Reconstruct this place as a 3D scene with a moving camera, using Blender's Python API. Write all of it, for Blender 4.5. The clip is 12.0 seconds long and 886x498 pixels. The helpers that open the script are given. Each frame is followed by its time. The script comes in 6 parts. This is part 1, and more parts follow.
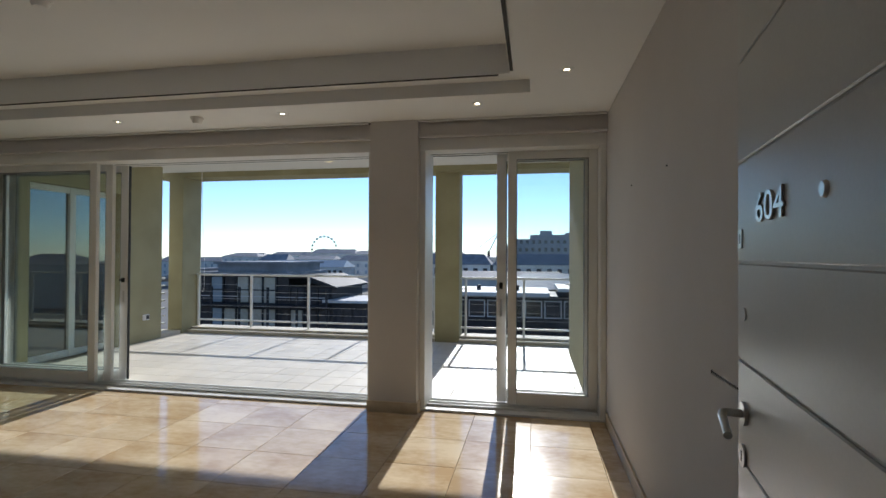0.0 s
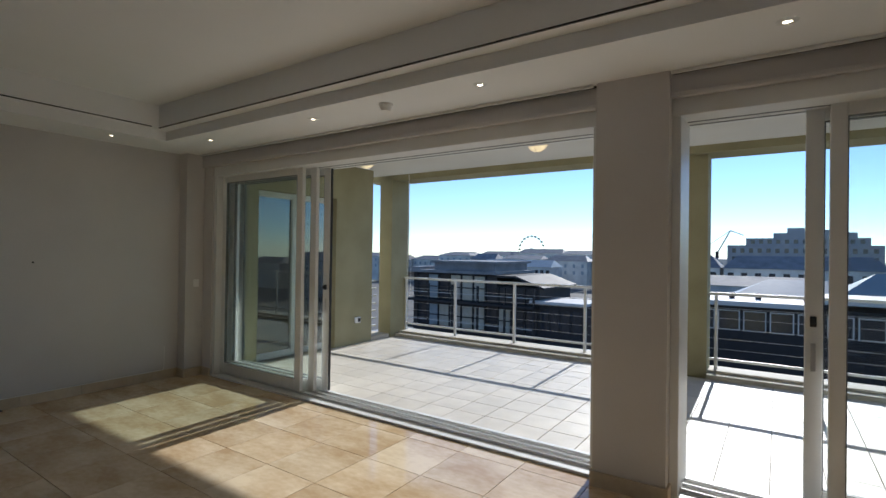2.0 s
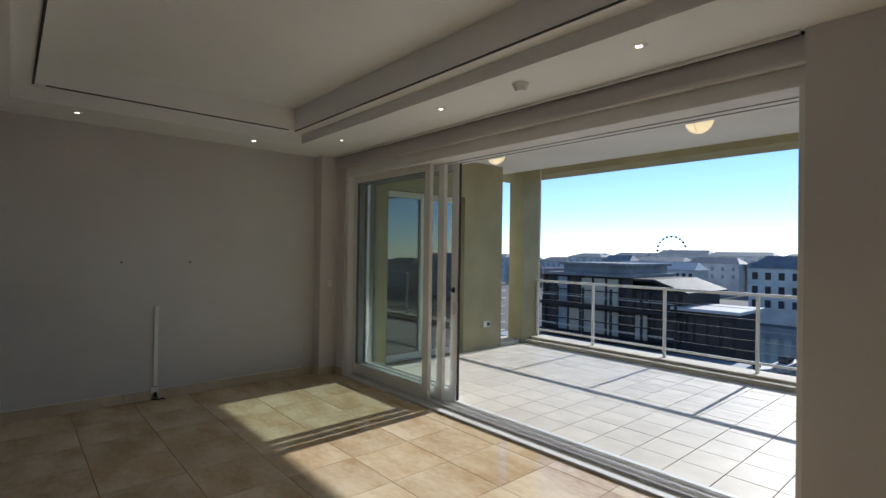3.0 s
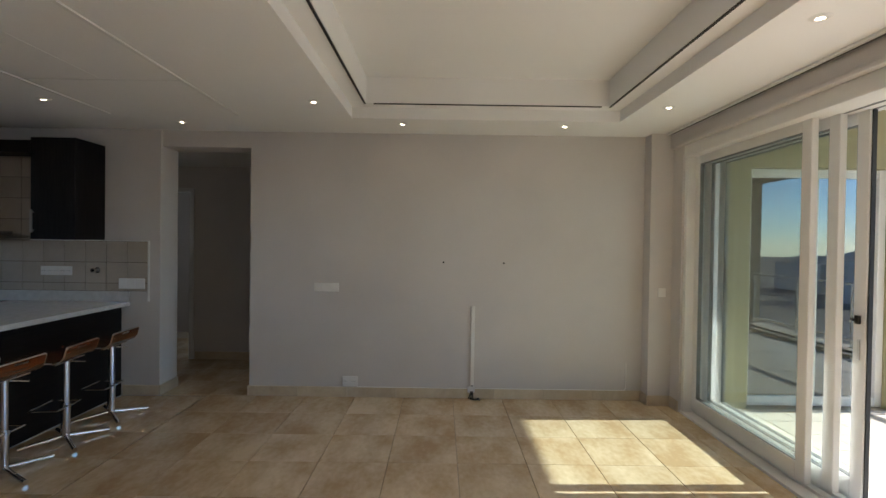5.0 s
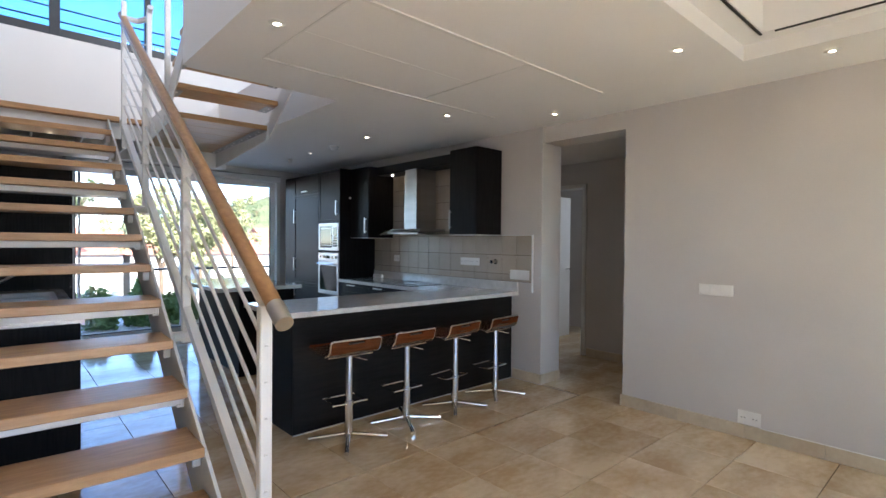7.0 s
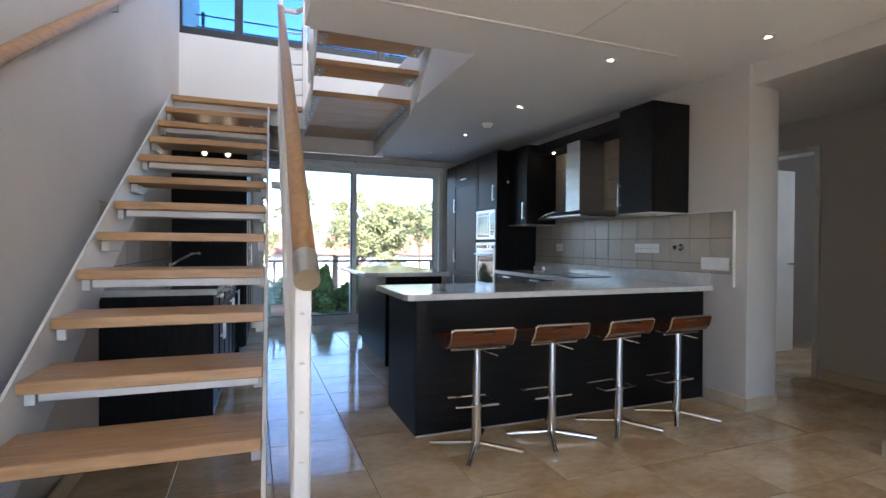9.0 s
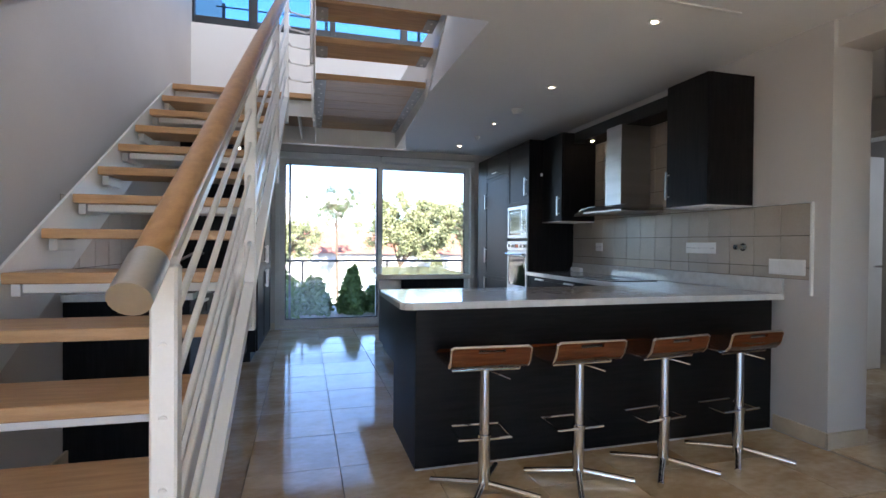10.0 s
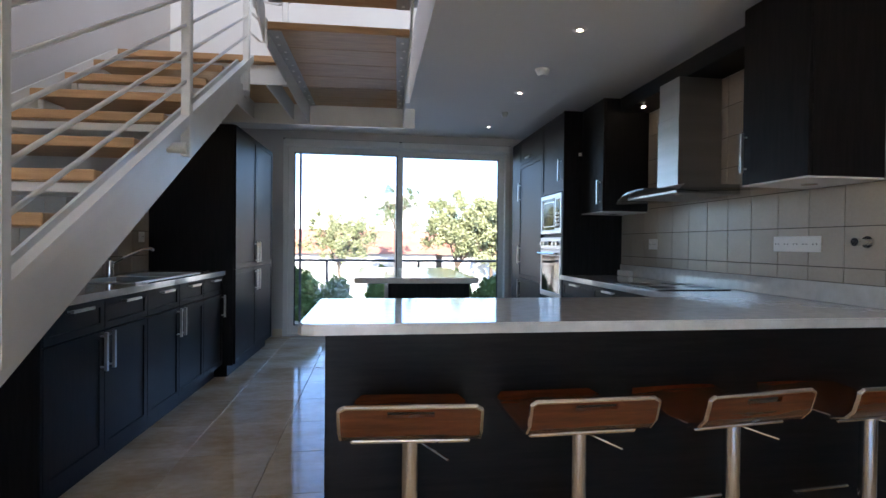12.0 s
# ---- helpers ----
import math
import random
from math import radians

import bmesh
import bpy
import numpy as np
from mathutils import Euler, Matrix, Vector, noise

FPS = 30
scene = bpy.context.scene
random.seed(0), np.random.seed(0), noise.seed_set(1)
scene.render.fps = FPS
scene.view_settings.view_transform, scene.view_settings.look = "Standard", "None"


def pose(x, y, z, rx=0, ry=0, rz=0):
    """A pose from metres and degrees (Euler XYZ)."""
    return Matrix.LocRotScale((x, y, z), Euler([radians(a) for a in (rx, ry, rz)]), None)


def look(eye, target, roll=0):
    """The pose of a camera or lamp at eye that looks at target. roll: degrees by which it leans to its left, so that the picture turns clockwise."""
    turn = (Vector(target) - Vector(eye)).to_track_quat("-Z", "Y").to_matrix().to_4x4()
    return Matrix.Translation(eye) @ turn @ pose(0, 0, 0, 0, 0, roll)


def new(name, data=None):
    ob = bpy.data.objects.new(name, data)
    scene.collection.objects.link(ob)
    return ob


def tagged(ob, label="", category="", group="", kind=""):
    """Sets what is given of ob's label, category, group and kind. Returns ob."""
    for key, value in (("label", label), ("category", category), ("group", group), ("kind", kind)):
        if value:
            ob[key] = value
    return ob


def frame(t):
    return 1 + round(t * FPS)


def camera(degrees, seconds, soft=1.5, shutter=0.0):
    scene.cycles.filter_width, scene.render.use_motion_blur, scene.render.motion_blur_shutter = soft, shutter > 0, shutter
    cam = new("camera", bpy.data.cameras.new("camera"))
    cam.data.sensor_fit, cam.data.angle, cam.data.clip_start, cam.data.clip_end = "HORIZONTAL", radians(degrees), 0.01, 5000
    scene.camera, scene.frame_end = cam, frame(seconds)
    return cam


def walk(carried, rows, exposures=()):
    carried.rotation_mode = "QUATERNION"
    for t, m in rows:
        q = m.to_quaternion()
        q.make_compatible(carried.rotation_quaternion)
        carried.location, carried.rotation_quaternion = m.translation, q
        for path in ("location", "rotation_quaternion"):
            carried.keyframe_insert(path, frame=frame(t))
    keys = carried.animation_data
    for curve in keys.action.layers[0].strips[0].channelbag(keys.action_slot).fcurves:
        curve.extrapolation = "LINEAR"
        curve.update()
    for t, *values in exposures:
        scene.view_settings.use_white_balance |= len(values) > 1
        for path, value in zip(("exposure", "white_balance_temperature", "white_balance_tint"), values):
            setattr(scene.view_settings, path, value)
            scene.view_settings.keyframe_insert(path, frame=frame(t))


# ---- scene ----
cam = camera(83.7, 12.0)
PATH = [
    (0, (0.036, 0.158, 1.38), (-0.326, 2.124, 1.403), 0.3),
    (0.5, (-0.022, 0.448, 1.41), (-0.477, 2.395, 1.43), 0.4),
    (1, (-0.112, 0.754, 1.428), (-0.716, 2.661, 1.445), 0.5),
    (1.5, (-0.254, 1.005, 1.444), (-1.1, 2.817, 1.46), 0.6),
    (2, (-0.43, 1.192, 1.463), (-1.551, 2.849, 1.477), 0.8),
    (2.5, (-0.611, 1.347, 1.448), (-1.939, 2.843, 1.462), 0.8),
    (2.7, (-0.677, 1.402, 1.45), (-2.071, 2.836, 1.464), 0.8),
    (4.3, (-1.086, 2.003, 1.53), (-3.008, 2.557, 1.502), 1.0),
    (4.5, (-1.165, 2.087, 1.545), (-3.121, 2.503, 1.508), 1.0),
    (5, (-1.37, 2.263, 1.509), (-3.37, 2.268, 1.483), 0.8),
    (5.5, (-1.58, 2.405, 1.482), (-3.535, 1.98, 1.46), 0.7),
    (6, (-1.779, 2.489, 1.485), (-3.603, 1.669, 1.458), 0.5),
    (6.5, (-1.971, 2.55, 1.45), (-3.585, 1.369, 1.424), 0.6),
    (7, (-2.117, 2.541, 1.409), (-3.458, 1.057, 1.38), 0.5),
    (7.5, (-2.272, 2.457, 1.347), (-3.388, 0.798, 1.324), 0.4),
    (7.7, (-2.315, 2.424, 1.327), (-3.373, 0.726, 1.306), 0.4),
    (9.5, (-2.924, 1.976, 1.194), (-3.54, 0.074, 1.173), 0.5),
    (10, (-3.115, 1.763, 1.209), (-3.658, -0.162, 1.186), 0.5),
    (10.5, (-3.347, 1.549, 1.213), (-3.837, -0.39, 1.194), 0.5),
    (11, (-3.547, 1.361, 1.176), (-3.958, -0.596, 1.158), 0.6),
    (11.5, (-3.696, 1.149, 1.163), (-4.027, -0.823, 1.146), 0.7),
    (12, (-3.853, 0.957, 1.173), (-4.131, -1.024, 1.151), 0.6),
]
EXPOSURES = [(0.0, 0.15, 6030, 10), (2.7, 0.12, 5980, 10), (4.5, 1.0, 6250, 12), (5.5, 1.95, 6300, 15), (6.5, 2.5, 6280, 16), (7.5, 2.55, 6250, 16), (9.5, 2.4, 6220, 17), (12.0, 2.25, 6300, 17)]
walk(cam, [(t, look(eye, target, roll)) for t, eye, target, roll in PATH], EXPOSURES)

# ---- world, sun, lamps ----
SUN_WAY = Vector((-0.025, 1.0, 0.509)).normalized()
world = bpy.data.worlds.new("sky")
scene.world = world
world.use_nodes = True
wn, wl = world.node_tree.nodes, world.node_tree.links
sky = wn.new("ShaderNodeTexSky")
sky.sky_type, sky.sun_disc = "NISHITA", False
sky.sun_elevation = math.asin(SUN_WAY.z)
sky.sun_rotation = math.atan2(SUN_WAY.x, SUN_WAY.y)
sky.air_density, sky.dust_density, sky.ozone_density = 0.78, 0.0, 4.0
wl.new(sky.outputs[0], wn["Background"].inputs[0])
wn["Background"].inputs[1].default_value = 0.15
sun = new("sun", bpy.data.lights.new("sun", "SUN"))
sun.data.energy, sun.data.angle, sun.data.color = 5.0, radians(0.5), (1.0, 0.96, 0.90)
sun.matrix_world = look((0, 0, 40), Vector((0, 0, 40)) - SUN_WAY)


# lamp added inside the upper storey's balcony-side wall, for daylight of unseen glazing
up = new("upper_window_light", bpy.data.lights.new("upper_window_light", "AREA"))
up.data.shape, up.data.size, up.data.size_y, up.data.energy, up.data.color = "RECTANGLE", 4.0, 1.6, 37.0, (0.92, 0.96, 1.0)
up.matrix_world = look((-4.2, 0.72, 4.4), (-3.6, -3.4, 3.2))


# daylight of the room beyond the hall, in its window
side = new("hall_room_window_light", bpy.data.lights.new("hall_room_window_light", "AREA"))
side.data.shape, side.data.size, side.data.size_y, side.data.energy, side.data.color = "RECTANGLE", 0.9, 1.2, 2.2, (0.80, 0.91, 1.0)
side.matrix_world = look((-9.4, -0.6, 1.6), (-8.2, -1.7, 1.1))


# ---- materials ----
def surf(name, a, b, rough=0.6, scale=6.0, fine=90.0, bump=0.05, metal=0.0, stretch=(1, 1, 1), spec=0.5, coat=0.0, vary=0.0, rough2=None):
    """Two colours mixed by noise at two scales, with relief; vary: how far single pieces differ."""
    m = bpy.data.materials.new(name)
    m.use_nodes = True
    n, l = m.node_tree.nodes, m.node_tree.links
    p = n["Principled BSDF"]
    tc, mp = n.new("ShaderNodeTexCoord"), n.new("ShaderNodeMapping")
    mp.inputs["Scale"].default_value = stretch
    l.new(tc.outputs["Object"], mp.inputs[0])
    oi = n.new("ShaderNodeObjectInfo")
    shift = n.new("ShaderNodeVectorMath")
    shift.operation = "MULTIPLY_ADD"
    comb = n.new("ShaderNodeCombineXYZ")
    for k in range(3):
        l.new(oi.outputs["Random"], comb.inputs[k])
    l.new(comb.outputs[0], shift.inputs[0])
    shift.inputs[1].default_value = (37.0, 17.0, 53.0) if vary else (0, 0, 0)
    l.new(mp.outputs[0], shift.inputs[2])
    big, small = n.new("ShaderNodeTexNoise"), n.new("ShaderNodeTexNoise")
    big.inputs["Scale"].default_value, small.inputs["Scale"].default_value = scale, fine
    big.inputs["Detail"].default_value, small.inputs["Detail"].default_value = 6, 4
    for t in (big, small):
        l.new(shift.outputs[0], t.inputs["Vector"])
    add = n.new("ShaderNodeMath")
    add.operation = "MULTIPLY_ADD"
    l.new(small.outputs[0], add.inputs[0])
    add.inputs[1].default_value = 0.35
    l.new(big.outputs[0], add.inputs[2])
    ramp = n.new("ShaderNodeMapRange")
    ramp.inputs["From Min"].default_value, ramp.inputs["From Max"].default_value = 0.5, 0.85
    l.new(add.outputs[0], ramp.inputs["Value"])
    mix = n.new("ShaderNodeMix")
    mix.data_type = "RGBA"
    mix.inputs["A"].default_value, mix.inputs["B"].default_value = (*a, 1), (*b, 1)
    l.new(ramp.outputs[0], mix.inputs["Factor"])
    out = mix.outputs["Result"]
    if vary:
        hsv, rng = n.new("ShaderNodeHueSaturation"), n.new("ShaderNodeMapRange")
        rng.inputs["To Min"].default_value, rng.inputs["To Max"].default_value = 1 - vary, 1 + vary
        l.new(oi.outputs["Random"], rng.inputs["Value"])
        l.new(rng.outputs[0], hsv.inputs["Value"])
        l.new(out, hsv.inputs["Color"])
        out = hsv.outputs[0]
    l.new(out, p.inputs["Base Color"])
    rr = n.new("ShaderNodeMapRange")
    rr.inputs["To Min"].default_value, rr.inputs["To Max"].default_value = rough * 0.88, (rough2 or min(1.0, rough * 1.15))
    l.new(big.outputs[0], rr.inputs["Value"])
    l.new(rr.outputs[0], p.inputs["Roughness"])
    p.inputs["Metallic"].default_value = metal
    p.inputs["Specular IOR Level"].default_value = spec
    p.inputs["Coat Weight"].default_value = coat
    p.inputs["Coat Roughness"].default_value = 0.08
    if bump:
        bp = n.new("ShaderNodeBump")
        bp.inputs["Strength"].default_value, bp.inputs["Distance"].default_value = bump, 0.01
        l.new(add.outputs[0], bp.inputs["Height"])
        l.new(bp.outputs[0], p.inputs["Normal"])
    return m


def glow(name, color, strength):
    m = bpy.data.materials.new(name)
    m.use_nodes = True
    p = m.node_tree.nodes["Principled BSDF"]
    p.inputs["Base Color"].default_value = (*color, 1)
    p.inputs["Emission Color"].default_value = (*color, 1)
    p.inputs["Emission Strength"].default_value = strength
    return m


def pane_mat(name, tint, rough=0.0, ior=1.45, mirror=None):
    """Thin clear glass: passes straight through, with a mirror share by angle."""
    m = bpy.data.materials.new(name)
    m.use_nodes = True
    n, l = m.node_tree.nodes, m.node_tree.links
    n.remove(n["Principled BSDF"])
    tr, gl, mix, lw = n.new("ShaderNodeBsdfTransparent"), n.new("ShaderNodeBsdfGlossy"), n.new("ShaderNodeMixShader"), n.new("ShaderNodeLayerWeight")
    lw.inputs["Blend"].default_value = 0.5
    pw, fr = n.new("ShaderNodeMath"), n.new("ShaderNodeMapRange")
    pw.operation = "POWER"
    pw.inputs[1].default_value = 4.0
    l.new(lw.outputs["Facing"], pw.inputs[0])
    l.new(pw.outputs[0], fr.inputs["Value"])
    fr.inputs["To Min"].default_value, fr.inputs["To Max"].default_value = mirror or ((ior - 1) / (ior + 1)) ** 2, 0.9
    tr.inputs[0].default_value = (*tint, 1)
    gl.inputs["Roughness"].default_value = rough
    l.new(fr.outputs[0], mix.inputs[0])
    l.new(tr.outputs[0], mix.inputs[1])
    l.new(gl.outputs[0], mix.inputs[2])
    l.new(mix.outputs[0], n["Material Output"].inputs[0])
    return m


WALL = surf("wall_paint", (0.62, 0.59, 0.57), (0.68, 0.65, 0.63), 0.75, 1.2, 160, 0.03)
CEIL = surf("ceiling_paint", (0.87, 0.865, 0.85), (0.90, 0.895, 0.88), 0.8, 0.9, 140, 0.02)
OLIVE = surf("olive_render", (0.32, 0.29, 0.165), (0.39, 0.355, 0.215), 0.85, 2.0, 120, 0.10)
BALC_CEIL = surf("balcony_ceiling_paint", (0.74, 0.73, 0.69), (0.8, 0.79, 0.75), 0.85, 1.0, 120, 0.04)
FRAME = surf("white_aluminium", (0.76, 0.76, 0.74), (0.82, 0.82, 0.80), 0.38, 3, 200, 0.0)
RUBBER = surf("black_rubber", (0.02, 0.02, 0.02), (0.03, 0.03, 0.03), 0.6, 20, 200, 0.02)
TRACK = surf("anodised_track", (0.74, 0.74, 0.72), (0.80, 0.80, 0.78), 0.42, 10, 200, 0.0)
TRAV = surf("travertine", (0.57, 0.40, 0.225), (0.82, 0.675, 0.47), 0.07, 2.0, 17, 0.004, stretch=(1, 1.7, 1), vary=0.05, rough2=0.13, spec=0.7)
SKIRT = surf("travertine_skirting", (0.58, 0.47, 0.33), (0.70, 0.60, 0.45), 0.3, 4, 30, 0.03, vary=0.08)
GROUT = surf("grout", (0.31, 0.25, 0.17), (0.40, 0.33, 0.23), 0.9, 12, 120, 0.15)
BTILE = surf("balcony_tile", (0.62, 0.57, 0.485), (0.72, 0.67, 0.58), 0.5, 4, 60, 0.05, vary=0.05)
BGROUT = surf("balcony_grout", (0.36, 0.33, 0.28), (0.46, 0.42, 0.36), 0.9, 10, 100, 0.15)
DARKWOOD = surf("espresso_veneer", (0.006, 0.0055, 0.006), (0.014, 0.012, 0.012), 0.45, 5, 40, 0.04, stretch=(1, 14, 14), vary=0.05, spec=0.2)
DARKWOODV = surf("espresso_veneer_upright", (0.006, 0.0055, 0.0065), (0.014, 0.012, 0.013), 0.42, 6, 45, 0.04, stretch=(12, 12, 0.8), vary=0.05, spec=0.12)
QUARTZ = surf("white_quartz", (0.62, 0.61, 0.59), (0.72, 0.71, 0.69), 0.08, 20, 260, 0.0, coat=0.3)
STEEL = surf("brushed_steel", (0.40, 0.395, 0.39), (0.50, 0.495, 0.49), 0.38, 0.8, 220, 0.0, metal=1.0, stretch=(1, 1, 12))
CHROME = surf("chrome", (0.70, 0.70, 0.70), (0.76, 0.76, 0.76), 0.12, 8, 100, 0.0, metal=1.0)
HANDLE = surf("satin_nickel", (0.58, 0.57, 0.55), (0.66, 0.65, 0.63), 0.3, 10, 150, 0.0, metal=1.0)
OAK = surf("oak_tread", (0.40, 0.225, 0.10), (0.54, 0.33, 0.165), 0.38, 5, 60, 0.06, stretch=(1.0, 9, 9), vary=0.10)
OAKRAIL = surf("oak_handrail", (0.42, 0.22, 0.085), (0.55, 0.31, 0.13), 0.32, 6, 60, 0.05, stretch=(9, 1, 9))
WHITESTEEL = surf("white_painted_steel", (0.74, 0.74, 0.72), (0.80, 0.80, 0.78), 0.35, 5, 150, 0.02)
SEATWOOD = surf("cherry_plywood", (0.095, 0.027, 0.010), (0.155, 0.043, 0.014), 0.24, 6, 50, 0.02, stretch=(1.2, 14, 14), coat=0.4)
SPLASH = surf("beige_wall_tile", (0.43, 0.37, 0.30), (0.50, 0.44, 0.365), 0.3, 3, 60, 0.02, vary=0.05)
SPLASHGROUT = surf("tile_grout", (0.10, 0.085, 0.07), (0.15, 0.13, 0.11), 0.9, 10, 100, 0.1)
PLASTIC = surf("white_plastic", (0.84, 0.83, 0.81), (0.88, 0.87, 0.85), 0.4, 10, 100, 0.0)
BLACK = surf("black_plastic", (0.012, 0.012, 0.013), (0.02, 0.02, 0.021), 0.35, 10, 100, 0.0)
BLACKGLASS = surf("black_glass", (0.006, 0.006, 0.007), (0.01, 0.01, 0.011), 0.05, 10, 100, 0.0)
DOORPAINT = surf("grey_door_paint", (0.56, 0.55, 0.52), (0.62, 0.61, 0.58), 0.33, 2, 120, 0.03)
DARKALU = surf("dark_grey_aluminium", (0.03, 0.035, 0.04), (0.045, 0.05, 0.055), 0.4, 8, 150, 0.0)
GALV = surf("galvanised_plate", (0.42, 0.42, 0.41), (0.52, 0.52, 0.51), 0.45, 6, 90, 0.02, metal=0.25)
BULB = glow("lamp_warm", (1.0, 0.82, 0.56), 16.0)
GLASS = pane_mat("clear_glass", (0.98, 0.99, 0.986))
TINTED = pane_mat("green_tinted_glass", (0.952, 0.98, 0.965), ior=1.55)
SOLARGLASS = pane_mat("blue_solar_glass", (0.50, 0.74, 0.86))
GASKET = surf("grey_gasket", (0.15, 0.16, 0.155), (0.20, 0.21, 0.205), 0.6, 10, 100, 0.0)
LAMPGLASS = glow("lit_cream_lamp_glass", (0.90, 0.72, 0.42), 0.7)

# ---- builders ----
BASE = {}


def box(bm, x0, x1, y0, y1, z0, z1, bevel=0.0, seg=1):
    made = bmesh.ops.create_cube(bm, size=1)["verts"]
    bmesh.ops.scale(bm, verts=made, vec=(abs(x1 - x0), abs(y1 - y0), abs(z1 - z0)))
    bmesh.ops.translate(bm, verts=made, vec=((x0 + x1) / 2, (y0 + y1) / 2, (z0 + z1) / 2))
    if bevel:
        bmesh.ops.bevel(bm, geom=list({e for v in made for e in v.link_edges}), offset=bevel, segments=seg, affect="EDGES", profile=0.5)
    return bm


def boxes(*rows, bevel=0.0):
    bm = bmesh.new()
    for r in rows:
        one = box(bmesh.new(), *r, bevel=bevel)
        me = bpy.data.meshes.new("tmp")
        one.to_mesh(me)
        one.free()
        bm.from_mesh(me)
        bpy.data.meshes.remove(me)
    return bm


def rod(bm, a, b, r, sides=12, r2=None):
    a, b = Vector(a), Vector(b)
    m = Matrix.Translation((a + b) / 2) @ (b - a).to_track_quat("Z", "Y").to_matrix().to_4x4()
    bmesh.ops.create_cone(bm, cap_ends=True, segments=sides, radius1=r, radius2=r if r2 is None else r2, depth=(b - a).length, matrix=m)
    return bm


def tube(bm, pts, r, sides=8):
    for a, b in zip(pts, pts[1:]):
        rod(bm, a, b, r, sides)
    for p in pts[1:-1]:
        bmesh.ops.create_uvsphere(bm, u_segments=sides, v_segments=6, radius=r, matrix=Matrix.Translation(p))
    return bm


def prism(bm, outline, axis, lo, hi):
    """A flat outline (pairs) pushed along axis from lo to hi; the pairs are the other two axes in order."""
    def at(p, h):
        return {"x": (h, p[0], p[1]), "y": (p[0], h, p[1]), "z": (p[0], p[1], h)}[axis]
    a, b = [bm.verts.new(at(p, lo)) for p in outline], [bm.verts.new(at(p, hi)) for p in outline]
    bm.faces.new(a), bm.faces.new(b[::-1])
    for i in range(len(a)):
        j = (i + 1) % len(a)
        bm.faces.new((a[j], a[i], b[i], b[j]))
    bmesh.ops.recalc_face_normals(bm, faces=bm.faces)
    return bm


def smooth(me, angle=35):
    for p in me.polygons:
        p.use_smooth = True
    me.set_sharp_from_angle(angle=radians(angle))


def mesh_of(name, bm, material, rounded=False, offset=(0, 0, 0)):
    bmesh.ops.translate(bm, verts=bm.verts, vec=[-v for v in offset])
    me = bpy.data.meshes.new(name)
    bm.to_mesh(me)
    bm.free()
    me.materials.append(material)
    if rounded:
        smooth(me)
    return me


def solid(name, bm, material, label="", category="", kind="", group="", rounded=False, base=(0, 0, 0)):
    """A thing that is one mesh, built in world places."""
    ob = new(name, mesh_of(name, bm, material, rounded, base))
    ob.location = base
    BASE[ob.name] = Vector(base)
    return tagged(ob, label, category, group, kind)


def thing(name, base, label, category, group="", kind=""):
    ob = new(name)
    ob.empty_display_size = 0.1
    ob.location = base
    BASE[ob.name] = Vector(base)
    return tagged(ob, label, category, group, kind)


def part(name, bm, material, parent, label="", rounded=False):
    """One part under a thing or a part, built in world places."""
    base = BASE[parent.name]
    ob = new(name, mesh_of(name, bm, material, rounded, base))
    ob.parent = parent
    BASE[ob.name] = base
    if label:
        ob["label"] = label
    return ob


def new_bm():
    return bmesh.new()


# ---- structure ----
CZ, HEAD = 2.555, 2.36
WX, EX = -6.165, 0.63          # television wall, entry wall
FY = 4.40                      # inner face of the window wall
KY = -5.38                     # kitchen window wall
SX = -1.905                    # stair wall
KX = -6.12                     # kitchen side wall


def wall(name, *rows, material=WALL, label="smooth pale warm grey painted wall"):
    return solid(name, boxes(*rows), material, label, "wall", "structure")


wall("wall_west", (WX - 0.28, WX, 0.41, 4.75, -0.1, 2.95), (WX - 0.28, WX, -0.443, 0.41, 2.40, 2.95))
wall("wall_west_pier", (WX, -6.015, 4.22, 4.75, -0.1, 2.6))
wall("wall_kitchen_west", (WX - 0.28, KX - 0.012, KY - 0.25, -0.443, -0.1, 2.95))
wall("wall_east", (EX, EX + 0.2, 0.69, 4.75, -0.1, 2.95))
wall("wall_entry", (SX, -0.78, 0.54, 0.69, -0.1, 2.95), (0.49, EX + 0.2, 0.54, 0.69, -0.1, 2.95), (-0.78, 0.49, 0.54, 0.69, 2.12, 2.95))
wall("wall_corridor", (-1.4, 1.4, -1.6, -1.45, -0.1, 2.6), (-1.55, -1.4, -1.6, 0.54, -0.1, 2.6), (1.25, 1.4, -1.45, 0.54, -0.1, 2.6), (-1.4, 1.25, -1.45, 0.54, 2.45, 2.6))
wall("wall_stair", (SX, SX + 0.2, -5.6, 0.69, -0.1, 5.4))
wall("wall_north_lintel", (-6.015, -0.97, FY, 4.75, HEAD + 0.05, 2.95), (-0.97, EX, FY, 4.75, HEAD + 0.05, 2.95))
wall("wall_north_jambs", (-6.2, -5.84, FY + 0.03, 4.75, -0.1, HEAD + 0.05))
wall("wall_pier", (-1.395, -0.965, 4.345, 4.78, -0.1, 2.6))
wall("wall_south", (KX - 0.3, -5.62, KY - 0.25, KY, -0.1, 2.95), (-2.74, SX, KY - 0.25, KY, -0.1, 2.95), (-5.62, -2.74, KY - 0.25, KY, 2.44, 2.95))
